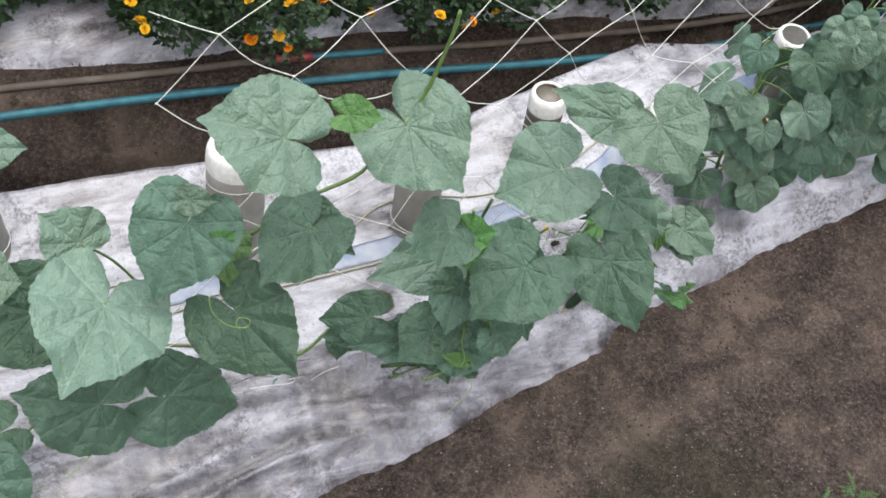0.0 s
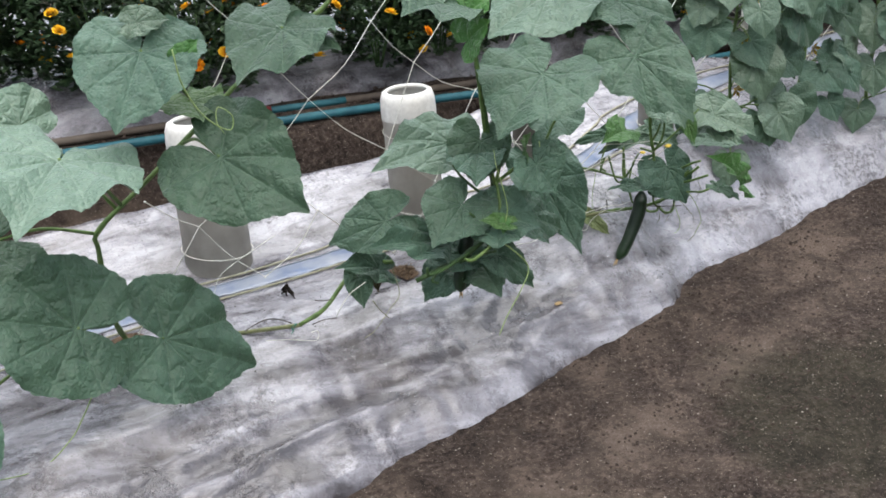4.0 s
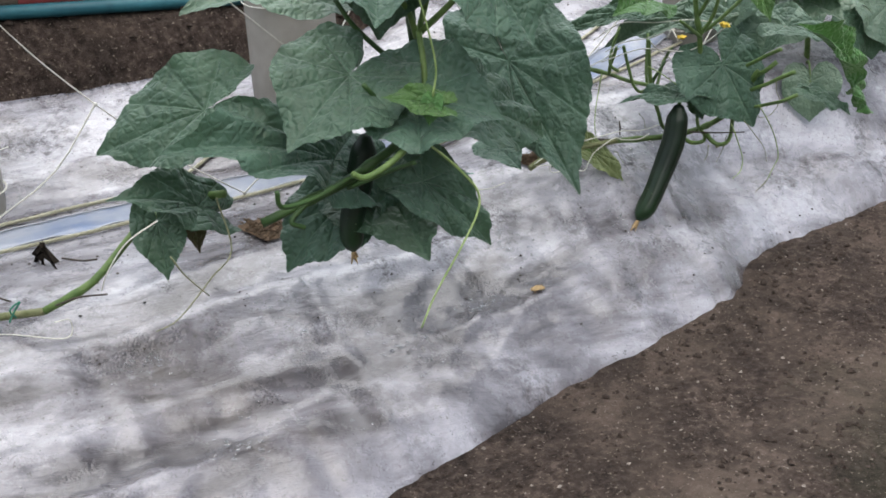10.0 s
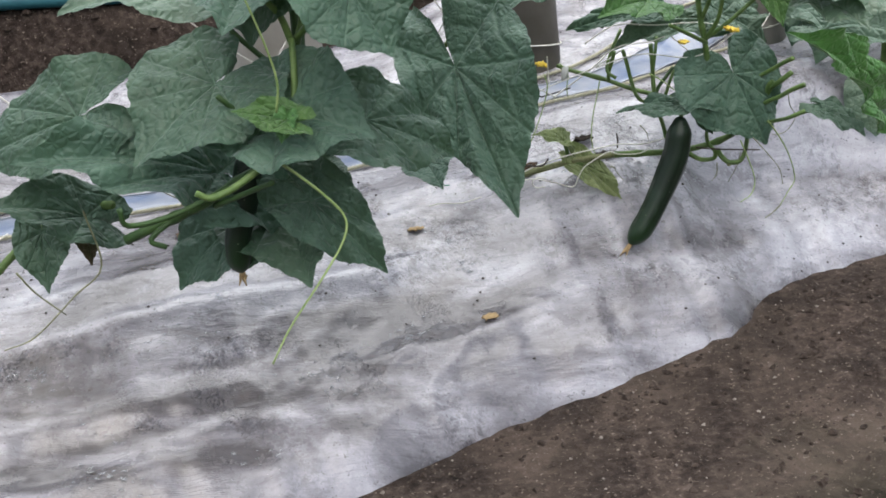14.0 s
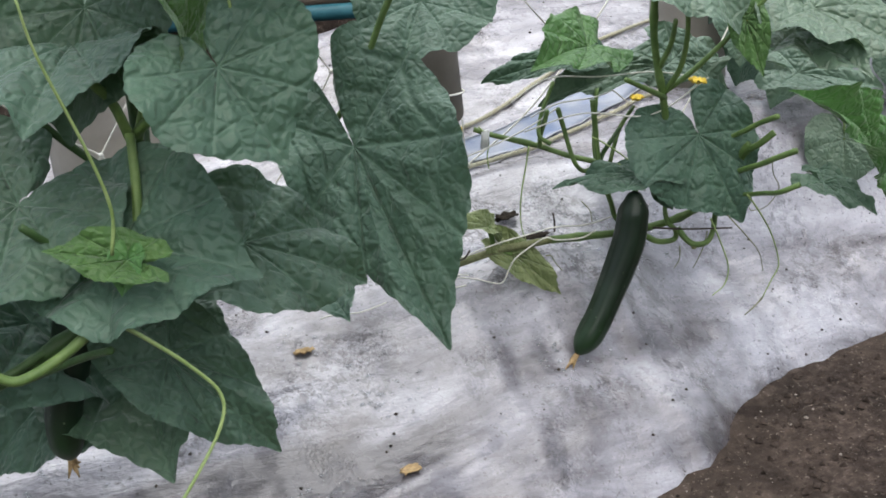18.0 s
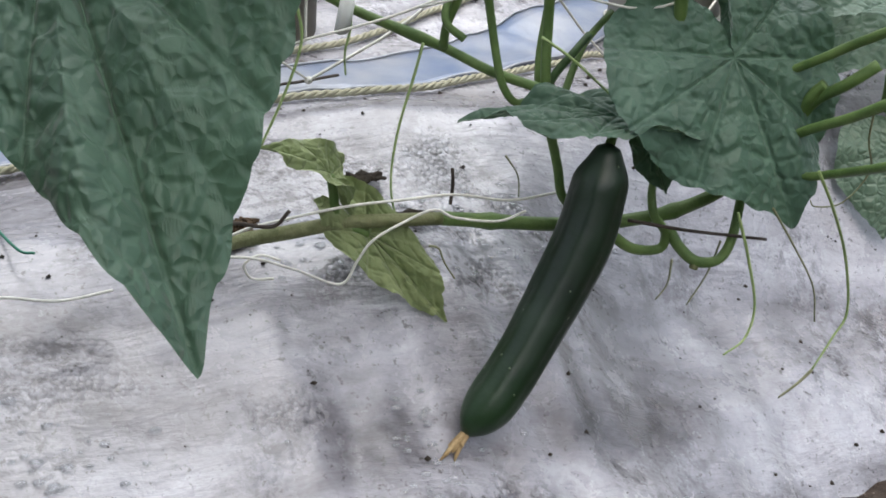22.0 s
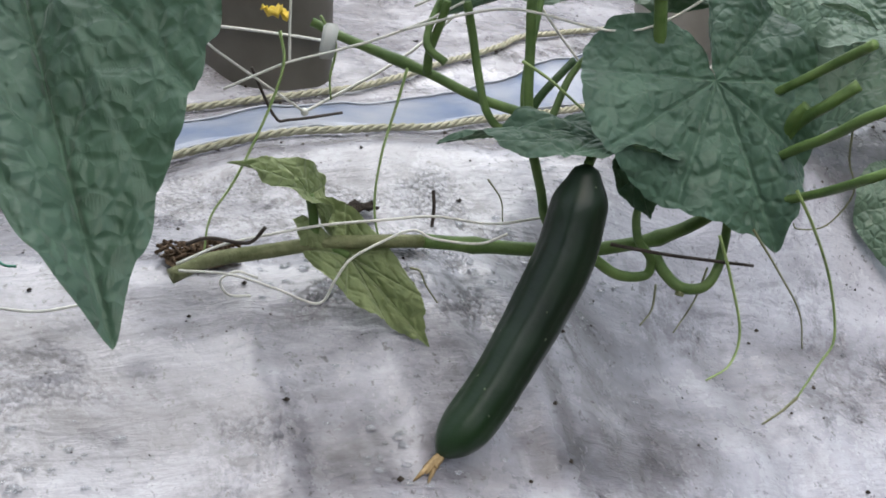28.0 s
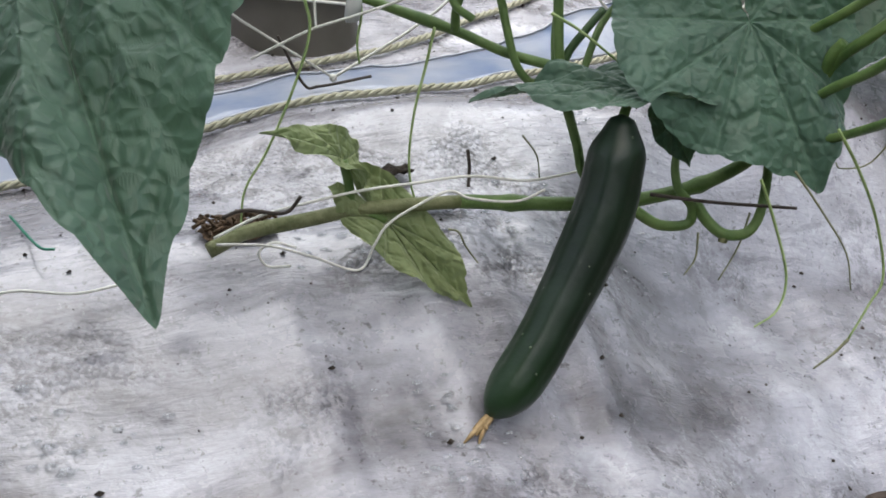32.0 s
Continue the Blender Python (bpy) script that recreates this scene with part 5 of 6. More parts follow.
tube("hose_pipe", [(0.10, 1.891, SOIL_Z + 0.015), (0.22, 1.872, SOIL_Z + 0.015), (0.4, 1.846, SOIL_Z + 0.015)], 0.014, 0.014, HOSE_TEAL, second, 10, 10)
tube("hose_pipe", [(0.4, 1.846, SOIL_Z + 0.015), (1.2, 1.728, SOIL_Z + 0.015), (2.4, 1.626, SOIL_Z + 0.015), (5, 1.690, SOIL_Z + 0.015)], 0.014, 0.014, HOSE_BROWN, second, 10, 40)


# ---------------------------------------------------------------- far bed with marigolds
def far_height(x, v):
    foot = 1.99 - 0.13 * x + 0.03 * math.sin(2.3 * x) + 0.02 * noise.noise((x * 5, 1, 1))
    prof = [(0, SOIL_Z - 0.01), (0.06, -0.03), (0.16, 0.03), (0.3, 0.05), (1.3, 0.05), (1.45, -0.02), (1.5, SOIL_Z - 0.02)]
    s = v * (len(prof) - 1)
    i = min(int(s), len(prof) - 2)
    u = s - i
    y = foot + prof[i][0] + (prof[i + 1][0] - prof[i][0]) * u
    z = prof[i][1] + (prof[i + 1][1] - prof[i][1]) * u
    return y, z + 0.012 * noise.noise((x * 6, y * 8, 3)) + 0.005 * noise.noise((x * 19, y * 22, 6))


# the neighbouring bed and its hoses lie on the higher ground behind: written level, then placed together
BEHIND = Matrix(((0.8002, -0.1072, 0.0658, -0.4255), (0.1065, 0.8029, 0.0133, -0.5621), (-0.067, -0.0045, 0.8072, 0.3551), (0, 0, 0, 1)))
far_film = grid_mesh("mulch_film", steps(-3.5, 4.5, 0.05) + [4.5], steps(0, 1.0001, 0.025), far_height, FILM, "grey mulch film over the neighbouring flower bed", "mulch film")

MARI_LEAF = simple("marigold_leaf", (0.012, 0.035, 0.012), (0.04, 0.072, 0.03), 25, 0.6, 0.3, 0.0)
ORANGE = simple("marigold_orange", (0.75, 0.20, 0.005), (0.85, 0.36, 0.01), 60, 0.6, 0.2, 0.0)
GOLD = simple("marigold_gold", (0.80, 0.42, 0.01), (0.85, 0.55, 0.03), 60, 0.6, 0.2, 0.0)


def blossom_mesh(mat, seed):
    """A ruffled pompon of overlapping petals."""
    rng = random.Random(seed)
    bm = bmesh.new()
    for ring in range(4):
        n, tilt, r = (14, 12, 9, 6)[ring], (0.15, 0.55, 0.95, 1.3)[ring], (1.0, 0.92, 0.75, 0.5)[ring]
        for k in range(n):
            a = 2 * math.pi * (k + 0.5 * ring) / n + rng.uniform(-0.15, 0.15)
            d = Vector((math.cos(a) * math.cos(tilt), math.sin(a) * math.cos(tilt), math.sin(tilt)))
            s = Vector((-math.sin(a), math.cos(a), 0)) * 0.26
            up = Vector((0, 0, 0.12))
            p = [d * 0.2, d * r * 0.75 - s, d * r + up * rng.uniform(-1, 1) - s * 0.5, d * r + up * rng.uniform(-1, 1) + s * 0.5, d * r * 0.75 + s]
            bm.faces.new([bm.verts.new(q * 0.024) for q in p])
    bmesh.ops.solidify(bm, geom=bm.faces[:], thickness=0.0008)
    return finish(bm, "blossom", mat, False)


BLOSSOMS = [blossom_mesh(ORANGE, 1), blossom_mesh(GOLD, 2)]


def bush_mesh(seed, r, h):
    """Feathery foliage: many small lance-shaped leaflets on twigs."""
    rng = random.Random(seed)
    verts, faces = [], []
    for k in range(760):
        a, u = rng.uniform(0, 6.283), rng.random()
        rr = r * math.sqrt(rng.uniform(0.15, 1)) * (0.75 + 0.4 * math.sin(u * 3.0)) * (1 + 0.2 * math.sin(3 * a + seed))
        c = Vector((rr * math.cos(a), rr * math.sin(a), h * (0.08 + 0.92 * u)))
        out = Vector((math.cos(a), math.sin(a), rng.uniform(-0.3, 0.9))).normalized()
        side = out.cross(Vector((rng.uniform(-1, 1), rng.uniform(-1, 1), 1))).normalized()
        for j in range(-3, 4):
            base = c + out * (0.009 * abs(j) - 0.02)
            d = (out * 0.7 + side * (0.75 * j / 3) + Vector((0, 0, rng.uniform(-0.25, 0.25)))).normalized()
            ln, wd = 0.040 - 0.005 * abs(j), 0.0075
            w = d.cross(Vector((rng.uniform(-1, 1), rng.uniform(-1, 1), 1.5))).normalized() * wd
            i = len(verts)
            verts += [base, base + d * ln * 0.5 + w, base + d * ln, base + d * ln * 0.5 - w]
            faces.append((i, i + 1, i + 2, i + 3))
    me = bpy.data.meshes.new("foliage")
    me.from_pydata([tuple(v) for v in verts], [], faces)
    me.materials.append(MARI_LEAF)
    return me


BUSHES = [bush_mesh(11, 0.20, 0.46), bush_mesh(12, 0.22, 0.40), bush_mesh(13, 0.18, 0.5)]
rng = random.Random(4)
for k in range(40):
    row, k2 = divmod(k, 20)
    x = -2.4 + k2 * 0.33 + 0.16 * row + rng.uniform(-0.06, 0.06)
    y = 2.02 - 0.13 * x + 0.36 * row + rng.uniform(-0.10, 0.08)
    if k in (4, 5):
        y += 0.2
    bush = thing("marigold_bush", (x, y, 0.03), "dark green marigold bush with orange and golden blossoms", "flower", "marigolds in the far bed")
    bush.rotation_euler = (0, 0, rng.uniform(0, 6.28))
    leafy = new("foliage", BUSHES[k % 3])
    leafy.parent = bush
    bm = bmesh.new()
    for j in range(5):
        a = j * 1.257
        tube_into(bm, spline([(0.01 * math.cos(a), 0.01 * math.sin(a), -0.01), (0.05 * math.cos(a), 0.05 * math.sin(a), 0.16), (0.12 * math.cos(a), 0.12 * math.sin(a), 0.36)], 6), 0.004, 5)
    part("branching_stem", bm, STEM_DARK, bush)
    for j in range(13):
        a, u = rng.uniform(0, 6.283), rng.random()
        r = 0.21 * (0.75 + 0.4 * math.sin(u * 3.0)) * rng.uniform(0.75, 1.08)
        b = new("blossom", BLOSSOMS[rng.random() < 0.55])
        b.parent = bush
        b.location = (r * math.cos(a), r * math.sin(a), 0.05 + 0.42 * u)
        b.rotation_euler = (rng.uniform(-0.9, 0.9), rng.uniform(-0.9, 0.9), rng.uniform(0, 6))
        s = rng.uniform(0.75, 1.25)
        b.scale = (s, s, s)


for ob in [o for o in scene.objects if o.parent is None and (o.name.startswith(("hose", "marigold_bush")) or o is far_film)]:
    ob.matrix_basis = BEHIND @ ob.matrix_basis


# ---------------------------------------------------------------- trellis net
net = thing("trellis_net", (0, 0.25, 0.1), "white string trellis net with wide diamonds behind the vines", "net")
rng = random.Random(8)
knot = {}
for i in range(-8, 17):
    for j in range(0, 9):
        x = i * 0.155 + rng.uniform(-0.03, 0.03)
        knot[i, j] = Vector((x, 0.22 + 0.14 * max(x, -0.5) + rng.uniform(-0.03, 0.03), 0.16 + j * 0.155 + rng.uniform(-0.03, 0.03) - 0.03 * math.sin(i * 1.3)))
bm = bmesh.new()
for (i, j), p in knot.items():
    for di in (-1, 1):
        q = knot.get((i + di, j + 1))
        if q is not None and (i + j) % 2 == 0 and rng.random() < 0.93:
            m = (p + q) / 2 + Vector((rng.uniform(-1, 1), rng.uniform(-1, 1), -1)) * 0.012
            tube_into(bm, spline([p, m, q], 6), 0.0012, 4, False)
for (i, j), p in list(knot.items()):
    if (i + j) % 2 == 0 and (i, j + 1) in knot:
        bmesh.ops.create_icosphere(bm, subdivisions=1, radius=0.0032, matrix=Matrix.Translation(p))
place_under(part("mesh", bm, TWINE), net)


# ---------------------------------------------------------------- vines further along the row
FAR_LEAVES = [leaf_mesh("leaf", 200 + k, (LEAF, LEAF_PALE_SHEEN, LEAF, LEAF, LEAF_PALE_SHEEN)[k % 5], 0.1, 0.95 + 0.1 * (k % 3), 0.15 + 0.1 * (k % 2), 0.4, 0.2, 0.9, 84, 18, cells=8.0) for k in range(10)]
rng = random.Random(21)
for k in range(9):
    x0 = 0.62 + 0.34 * k
    y0 = 0.20 + 0.13 * x0
    vine = thing("cucumber_plant", (x0, y0, 0.0), "leafy cucumber vine climbing the net further along the row", "plant", "cucumber plants in the bed")
    top = 0.9 + rng.uniform(-0.1, 0.15)
    pts = [Vector((x0 + rng.uniform(-0.03, 0.03), y0 + rng.uniform(-0.03, 0.03), top * j / 6)) for j in range(7)]
    tube("main_stem", pts, 0.006, 0.003, STEM, vine, 7, 24, "", 0.0, 6)
    for j in range(34):
        u = 0.1 + 0.9 * rng.random()
        s = spline(pts, 30)[int(u * 30)]
        a = rng.uniform(3.3, 6.1) if rng.random() < 0.8 else rng.uniform(0, 3.1)
        reach = rng.uniform(0.07, 0.2)
        b = s + Vector((math.cos(a) * reach, math.sin(a) * reach * 0.8, rng.uniform(-0.02, 0.07)))
        tube("leaf_stalk", [s, (s + b) / 2 + Vector((0, 0, 0.02)), b], 0.0028, 0.002, STEM, vine, 5, 5)
        lf = new("leaf", FAR_LEAVES[rng.randrange(10)])
        d = Vector((math.cos(a) * 0.5, math.sin(a) * 0.5, -rng.uniform(0.3, 1.1)))
        n = Vector((math.cos(a) * 0.5 - 0.45, math.sin(a) * 0.5 - 0.45, rng.uniform(0.3, 1.0)))
        sc = rng.uniform(0.65, 1.15)
        lf.matrix_world = Matrix.Translation(b) @ frame_of(b, b + d, n) @ Matrix.Scale(sc, 4)
        lf.parent = vine
        lf.matrix_parent_inverse = Matrix.Translation(vine.location).inverted()
    if k < 4:
        for j in range(3):
            s = pts[2 + j]
            bm = bmesh.new()
            for i in range(5):
                a = i * 1.257
                o = s + Vector((-0.05 + 0.02 * j, -0.08, 0.03))
                e = Vector((math.cos(a), -0.5, math.sin(a)))
                w = Vector((-math.sin(a), 0, math.cos(a))) * 0.006
                f = bm.faces.new([bm.verts.new(o), bm.verts.new(o + e * 0.012 - w), bm.verts.new(o + e * 0.022), bm.verts.new(o + e * 0.012 + w)])
            bmesh.ops.solidify(bm, geom=bm.faces[:], thickness=0.0008)
            place_under(part("blossom", bm, YELLOW, None, "small yellow cucumber blossom"), vine)


# ---------------------------------------------------------------- planting holes, crumbs and litter
CHIPS = simple("coir_and_soil", (0.035, 0.025, 0.018), (0.20, 0.135, 0.085), 260, 0.9, 0.2, 0.9, 0.004, 300)
DARK_CRUST = simple("dark_crust", (0.012, 0.01, 0.008), (0.05, 0.04, 0.03), 200, 0.9, 0.2, 0.8, 0.003, 300)
PEBBLE = simple("pale_crumb", (0.13, 0.115, 0.10), (0.36, 0.32, 0.28), 100, 0.8, 0.3, 0.0)
CLOD = simple("soil_clod", (0.022, 0.016, 0.013), (0.085, 0.066, 0.055), 90, 0.95, 0.15, 0.6, 0.004, 200)


def planting_hole(x, y, w, d, turn, seed):
    """A ragged hole cut in the film that shows coir and soil, with lifted film edges."""
    rng = random.Random(seed)
    ob = thing("planting_hole", (x, y, film_z(x, y)), "ragged planting hole in the film filled with coir and soil", "planting hole", "planting holes")
    bm = bmesh.new()
    rim = []
    c, s = math.cos(turn), math.sin(turn)
    for k in range(22):
        a = 2 * math.pi * k / 22
        q = 1 / max(abs(math.cos(a)), abs(math.sin(a))) ** 0.7 * rng.uniform(0.88, 1.08)
        u, v = w * q * math.cos(a) * 0.5, d * q * math.sin(a) * 0.5
        px, py = x + u * c - v * s, y + u * s + v * c
        rim.append(Vector((px, py, film_z(px, py) + 0.0035)))
    mid = bm.verts.new((x, y, film_z(x, y) + 0.007))
    rv = [bm.verts.new(p) for p in rim]
    for k in range(22):
        bm.faces.new((mid, rv[k], rv[(k + 1) % 22]))
    place_under(part("coir_bed", bm, CHIPS), ob)
    bm = bmesh.new()
    for k in range(70):
        p = Vector((x, y, 0)).lerp(rim[rng.randrange(22)], rng.random())
        p.z = film_z(p.x, p.y) + 0.008
        e = Vector((rng.uniform(-1, 1), rng.uniform(-1, 1), rng.uniform(-0.2, 0.5))) * 0.006
        tube_into(bm, [p - e, p + e], rng.uniform(0.0006, 0.0016), 4)
    tagged(place_under(part("coir_litter", bm, CHIPS), ob), kind="stuff")
    return ob


planting_hole(-1.283, 0.15, 0.085, 0.11, 0.3, 1)
planting_hole(-0.58, 0.115, 0.06, 0.075, 0.2, 2)
planting_hole(-0.105, 0.135, 0.05, 0.03, 0.1, 3)


def crumbs(name, label, category, mat, count, place, lo, hi, seed):
    """Loose crumbs, each an uneven little lump, joined as one spread."""
    rng = random.Random(seed)
    verts, faces = [], []
    for _ in range(count):
        x, y = place(rng)
        z = surface(x, y)
        r = lo + (hi - lo) * rng.random() ** 3
        i = len(verts)
        for dx, dy, dz in ((1, 0, 0), (0, 1, 0), (-1, 0, 0), (0, -1, 0), (0, 0, 0.8), (0, 0, -0.6)):
            verts.append((x + r * (dx + rng.uniform(-0.35, 0.35)), y + r * (dy + rng.uniform(-0.35, 0.35)), z + r * (dz + 0.25)))
        for a, b, c in ((0, 1, 4), (1, 2, 4), (2, 3, 4), (3, 0, 4), (1, 0, 5), (2, 1, 5), (3, 2, 5), (0, 3, 5)):
            faces.append((i + a, i + b, i + c))
    me = bpy.data.meshes.new(name)
    me.from_pydata(verts, [], faces)
    me.materials.append(mat)
    return tagged(new(name, me), label, category, kind="stuff")


def surface(x, y):
    f = front_line(x)
    return film_z(x, y) if f < y < back_line(x) else ground_height(x, y)[1]


def path_spot(r):
    x = r.uniform(-1.4, 1.7)
    return x, front_line(x) - 0.005 - 0.75 * r.random() ** 1.3


crumbs("soil_clods", "small dark soil clods on the path", "soil", CLOD, 7000, path_spot, 0.0015, 0.0065, 1)
crumbs("pale_crumbs", "pale crumbs and tiny stones scattered on the soil", "gravel", PEBBLE, 800, path_spot, 0.0009, 0.0034, 2)
crumbs("soil_clods", "dark clods on the soil beside the far bed", "soil", CLOD, 2600, lambda r: (r.uniform(-2.2, 2.4), 0.80 + 0.35 * r.random()), 0.002, 0.011, 3)
crumbs("film_specks", "dark specks of soil on the film", "soil", DARK_CRUST, 1500, lambda r: (r.uniform(-1.4, 0.8), r.uniform(-0.15, 0.8)), 0.0007, 0.0028, 4)


# ---------------------------------------------------------------- strings, ties, scraps and fallen petals
def string(pts, r, mat, label, category="string", group=""):
    ob = thing(category.replace(" ", "_"), pts[0], label, category, group)
    tube("strand", pts, r, r, mat, ob, 5, 8 * len(pts))
    return ob


string([(-0.2607, 0.1, 0.0928), (-0.2428, 0.1, 0.0933), (-0.2123, 0.1, 0.088), (-0.1819, 0.1, 0.0912)], 0.0009, TWINE, "thin white string trailing over the film by the stem", "string", "loose strings")
string([(-0.1364, 0.085, 0.1173), (-0.1122, 0.0814, 0.1285), (-0.0929, 0.0779, 0.1338), (-0.052, 0.0743, 0.1408), (-0.017, 0.0707, 0.1437), (0.0192, 0.0671, 0.146), (0.057, 0.0636, 0.141), (0.0915, 0.06, 0.145)], 0.0009, TWINE, "thin white string trailing over the film by the stem", "string", "loose strings")
string([(-0.1363, 0.08, 0.115), (-0.1069, 0.077, 0.1122), (-0.0801, 0.074, 0.1034), (-0.0523, 0.071, 0.0928), (-0.0438, 0.068, 0.1077), (-0.0367, 0.065, 0.1211), (-0.0207, 0.062, 0.1316), (-0, 0.059, 0.1404), (0.0139, 0.056, 0.1354), (0.0436, 0.053, 0.1319), (0.0614, 0.05, 0.1383)], 0.0009, TWINE, "thin white string trailing over the film by the stem", "string", "loose strings")
string([(-0.0919, 0.08, 0.0969), (-0.1058, 0.08, 0.0985), (-0.111, 0.08, 0.1076), (-0.1017, 0.08, 0.1125), (-0.0884, 0.08, 0.1081)], 0.0009, TWINE, "thin white string trailing over the film by the stem", "string", "loose strings")
string([(-0.0956, 0.14, 0.2093), (-0.0765, 0.1333, 0.22), (-0.0593, 0.1267, 0.229), (-0.0347, 0.12, 0.2371), (-0.0081, 0.1133, 0.2467), (0.0187, 0.1067, 0.259), (0.0417, 0.1, 0.2731)], 0.0009, TWINE, "thin white string trailing over the film by the stem", "string", "loose strings")
string([(-0.0541, 0.14, 0.2269), (-0.0554, 0.14, 0.2458), (-0.0564, 0.14, 0.2695)], 0.0009, TWINE, "thin white string trailing over the film by the stem", "string", "loose strings")
string([(-1.055, -0.1102, 0.1649), (-0.9936, -0.1036, 0.1443), (-0.9296, -0.0968, 0.1187), (-0.9221, -0.09577, 0.1397), (-0.9409, -0.09781, 0.1431)], 0.0009, TWINE, "thin white string trailing over the film by the stem", "string", "loose strings")
string([(-0.8924, -0.1398, 0.1873), (-0.8852, -0.1483, 0.2113), (-0.8614, -0.155, 0.2442), (-0.824, -0.1602, 0.2648)], 0.0009, TWINE, "thin white string trailing over the film by the stem", "string", "loose strings")
string([(0.0081, 0.1, 0.2692), (0.0329, 0.0833, 0.2847), (0.0682, 0.0667, 0.2895), (0.0835, 0.05, 0.2993)], 0.0009, TWINE, "thin white string trailing over the film by the stem", "string", "loose strings")
string([(-0.0156, 0.1, 0.2917), (0.0218, 0.08, 0.3169), (0.073, 0.06, 0.3143), (0.1315, 0.04, 0.3141), (0.1785, 0.02, 0.3036)], 0.0009, TWINE, "thin white string trailing over the film by the stem", "string", "loose strings")
string([(-0.0002, 0.1, 0.2542), (0.0541, 0.0667, 0.2739), (0.1236, 0.0333, 0.2684), (0.1751, 0, 0.3097)], 0.0009, TWINE, "thin white string trailing over the film by the stem", "string", "loose strings")
string([(-1.264, 0.0488, 0.2014), (-1.19, 0.06651, 0.2032), (-1.103, 0.08562, 0.2016), (-1.064, 0.09996, 0.2462), (-0.9462, 0.1228, 0.2825), (-0.9106, 0.1364, 0.2858)], 0.0009, TWINE, "thin white string trailing over the film by the stem", "string", "loose strings")
string([(-0.0914, 0.2486, 0.104), (-0.0667, 0.2555, 0.104), (-0.0524, 0.2311, 0.104), (-0.0484, 0.1758, 0.104)], 0.0009, GREEN_TWINE, "thin green twine curling over the film", "twine", "green twine")
string([(0.1316, 0.6332, 0.104), (0.1193, 0.5494, 0.104), (0.1349, 0.5109, 0.104), (0.0907, 0.4385, 0.104), (0.0644, 0.3935, 0.104), (0.0781, 0.3896, 0.104)], 0.0009, GREEN_TWINE, "thin green twine curling over the film", "twine", "green twine")
string([(0.0881, 0.4517, 0.104), (0.1329, 0.4547, 0.104), (0.1593, 0.4397, 0.104), (0.1402, 0.3717, 0.104), (0.1598, 0.3522, 0.104), (0.2036, 0.3628, 0.104), (0.2397, 0.3768, 0.104)], 0.0009, GREEN_TWINE, "thin green twine curling over the film", "twine", "green twine")
string([(0.3632, 0.8701, 0.104), (0.2962, 0.7526, 0.104), (0.2685, 0.6702, 0.104), (0.2848, 0.6483, 0.104), (0.3185, 0.6887, 0.104)], 0.0009, GREEN_TWINE, "thin green twine curling over the film", "twine", "green twine")
string([(-0.2299, 0.209, 0.104), (-0.2249, 0.1443, 0.104), (-0.2172, 0.1345, 0.104)], 0.0009, GREEN_TWINE, "thin green twine curling over the film", "twine", "green twine")
string([(0.5068, 0.6079, 0.104), (0.5835, 0.7125, 0.104), (0.6586, 0.8385, 0.104)], 0.0009, GREEN_TWINE, "thin green twine curling over the film", "twine", "green twine")
string([(-0.9937, -0.113, 0.1639), (-0.9853, -0.1107, 0.1755), (-0.9781, -0.1087, 0.1838), (-0.9901, -0.1089, 0.1763), (-0.9843, -0.1072, 0.1644)], 0.0011, GREEN_TWINE, "green twine tied round the creeping stem", "twine", "green twine")
string([(-1.1, -0.1052, 0.201), (-1.058, -0.1036, 0.212), (-1.024, -0.1032, 0.2068), (-0.9864, -0.1024, 0.1839)], 0.0012, TWIG, "dry dark twig lying by the stem", "twig", "dry twigs")
string([(-0.9391, -0.1069, 0.1676), (-0.9112, -0.1086, 0.1715), (-0.878, -0.1098, 0.1672)], 0.0012, TWIG, "dry dark twig lying by the stem", "twig", "dry twigs")
string([(-0.9186, -0.08508, 0.2144), (-0.8955, -0.08264, 0.2046), (-0.8765, -0.08058, 0.201)], 0.0012, TWIG, "dry dark twig lying by the stem", "twig", "dry twigs")
string([(-0.1329, 0.08, 0.1308), (-0.12, 0.0783, 0.1344), (-0.0968, 0.0767, 0.1311), (-0.0871, 0.075, 0.1408)], 0.0012, TWIG, "dry dark twig lying by the stem", "twig", "dry twigs")
string([(0.0202, 0.075, 0.1603), (0.0219, 0.075, 0.1495), (0.0218, 0.075, 0.137)], 0.0012, TWIG, "dry dark twig lying by the stem", "twig", "dry twigs")
string([(-0.0217, 0.3, 0.1948), (-0.0017, 0.3, 0.1585), (0.0118, 0.3, 0.1557), (0.053, 0.3, 0.1612)], 0.0012, TWIG, "dry dark twig lying by the stem", "twig", "dry twigs")


def lump(name, at, size, mat, label, category, seed, group=""):
    """A small crumpled scrap: a folded, torn sheet with thickness."""
    rng = random.Random(seed)
    bm = bmesh.new()
    n = 7
    g = [[bm.verts.new((at[0] + size[0] * (i / n - 0.5 + rng.uniform(-0.06, 0.06)), at[1] + size[1] * (j / n - 0.5 + rng.uniform(-0.06, 0.06)), at[2] + size[2] * (0.5 + 0.5 * noise.noise((i * 0.6 + seed, j * 0.6, seed))))) for j in range(n + 1)] for i in range(n + 1)]
    for i in range(n):
        for j in range(n):
            if (i - 3) ** 2 + (j - 3) ** 2 < 12 + rng.uniform(-3, 3):
                bm.faces.new((g[i][j], g[i + 1][j], g[i + 1][j + 1], g[i][j + 1]))
    bmesh.ops.delete(bm, geom=[v for v in bm.verts if not v.link_faces], context="VERTS")
    bmesh.ops.solidify(bm, geom=bm.faces[:], thickness=0.0012)
    return tagged(part(name, bm, mat), label, category, group)


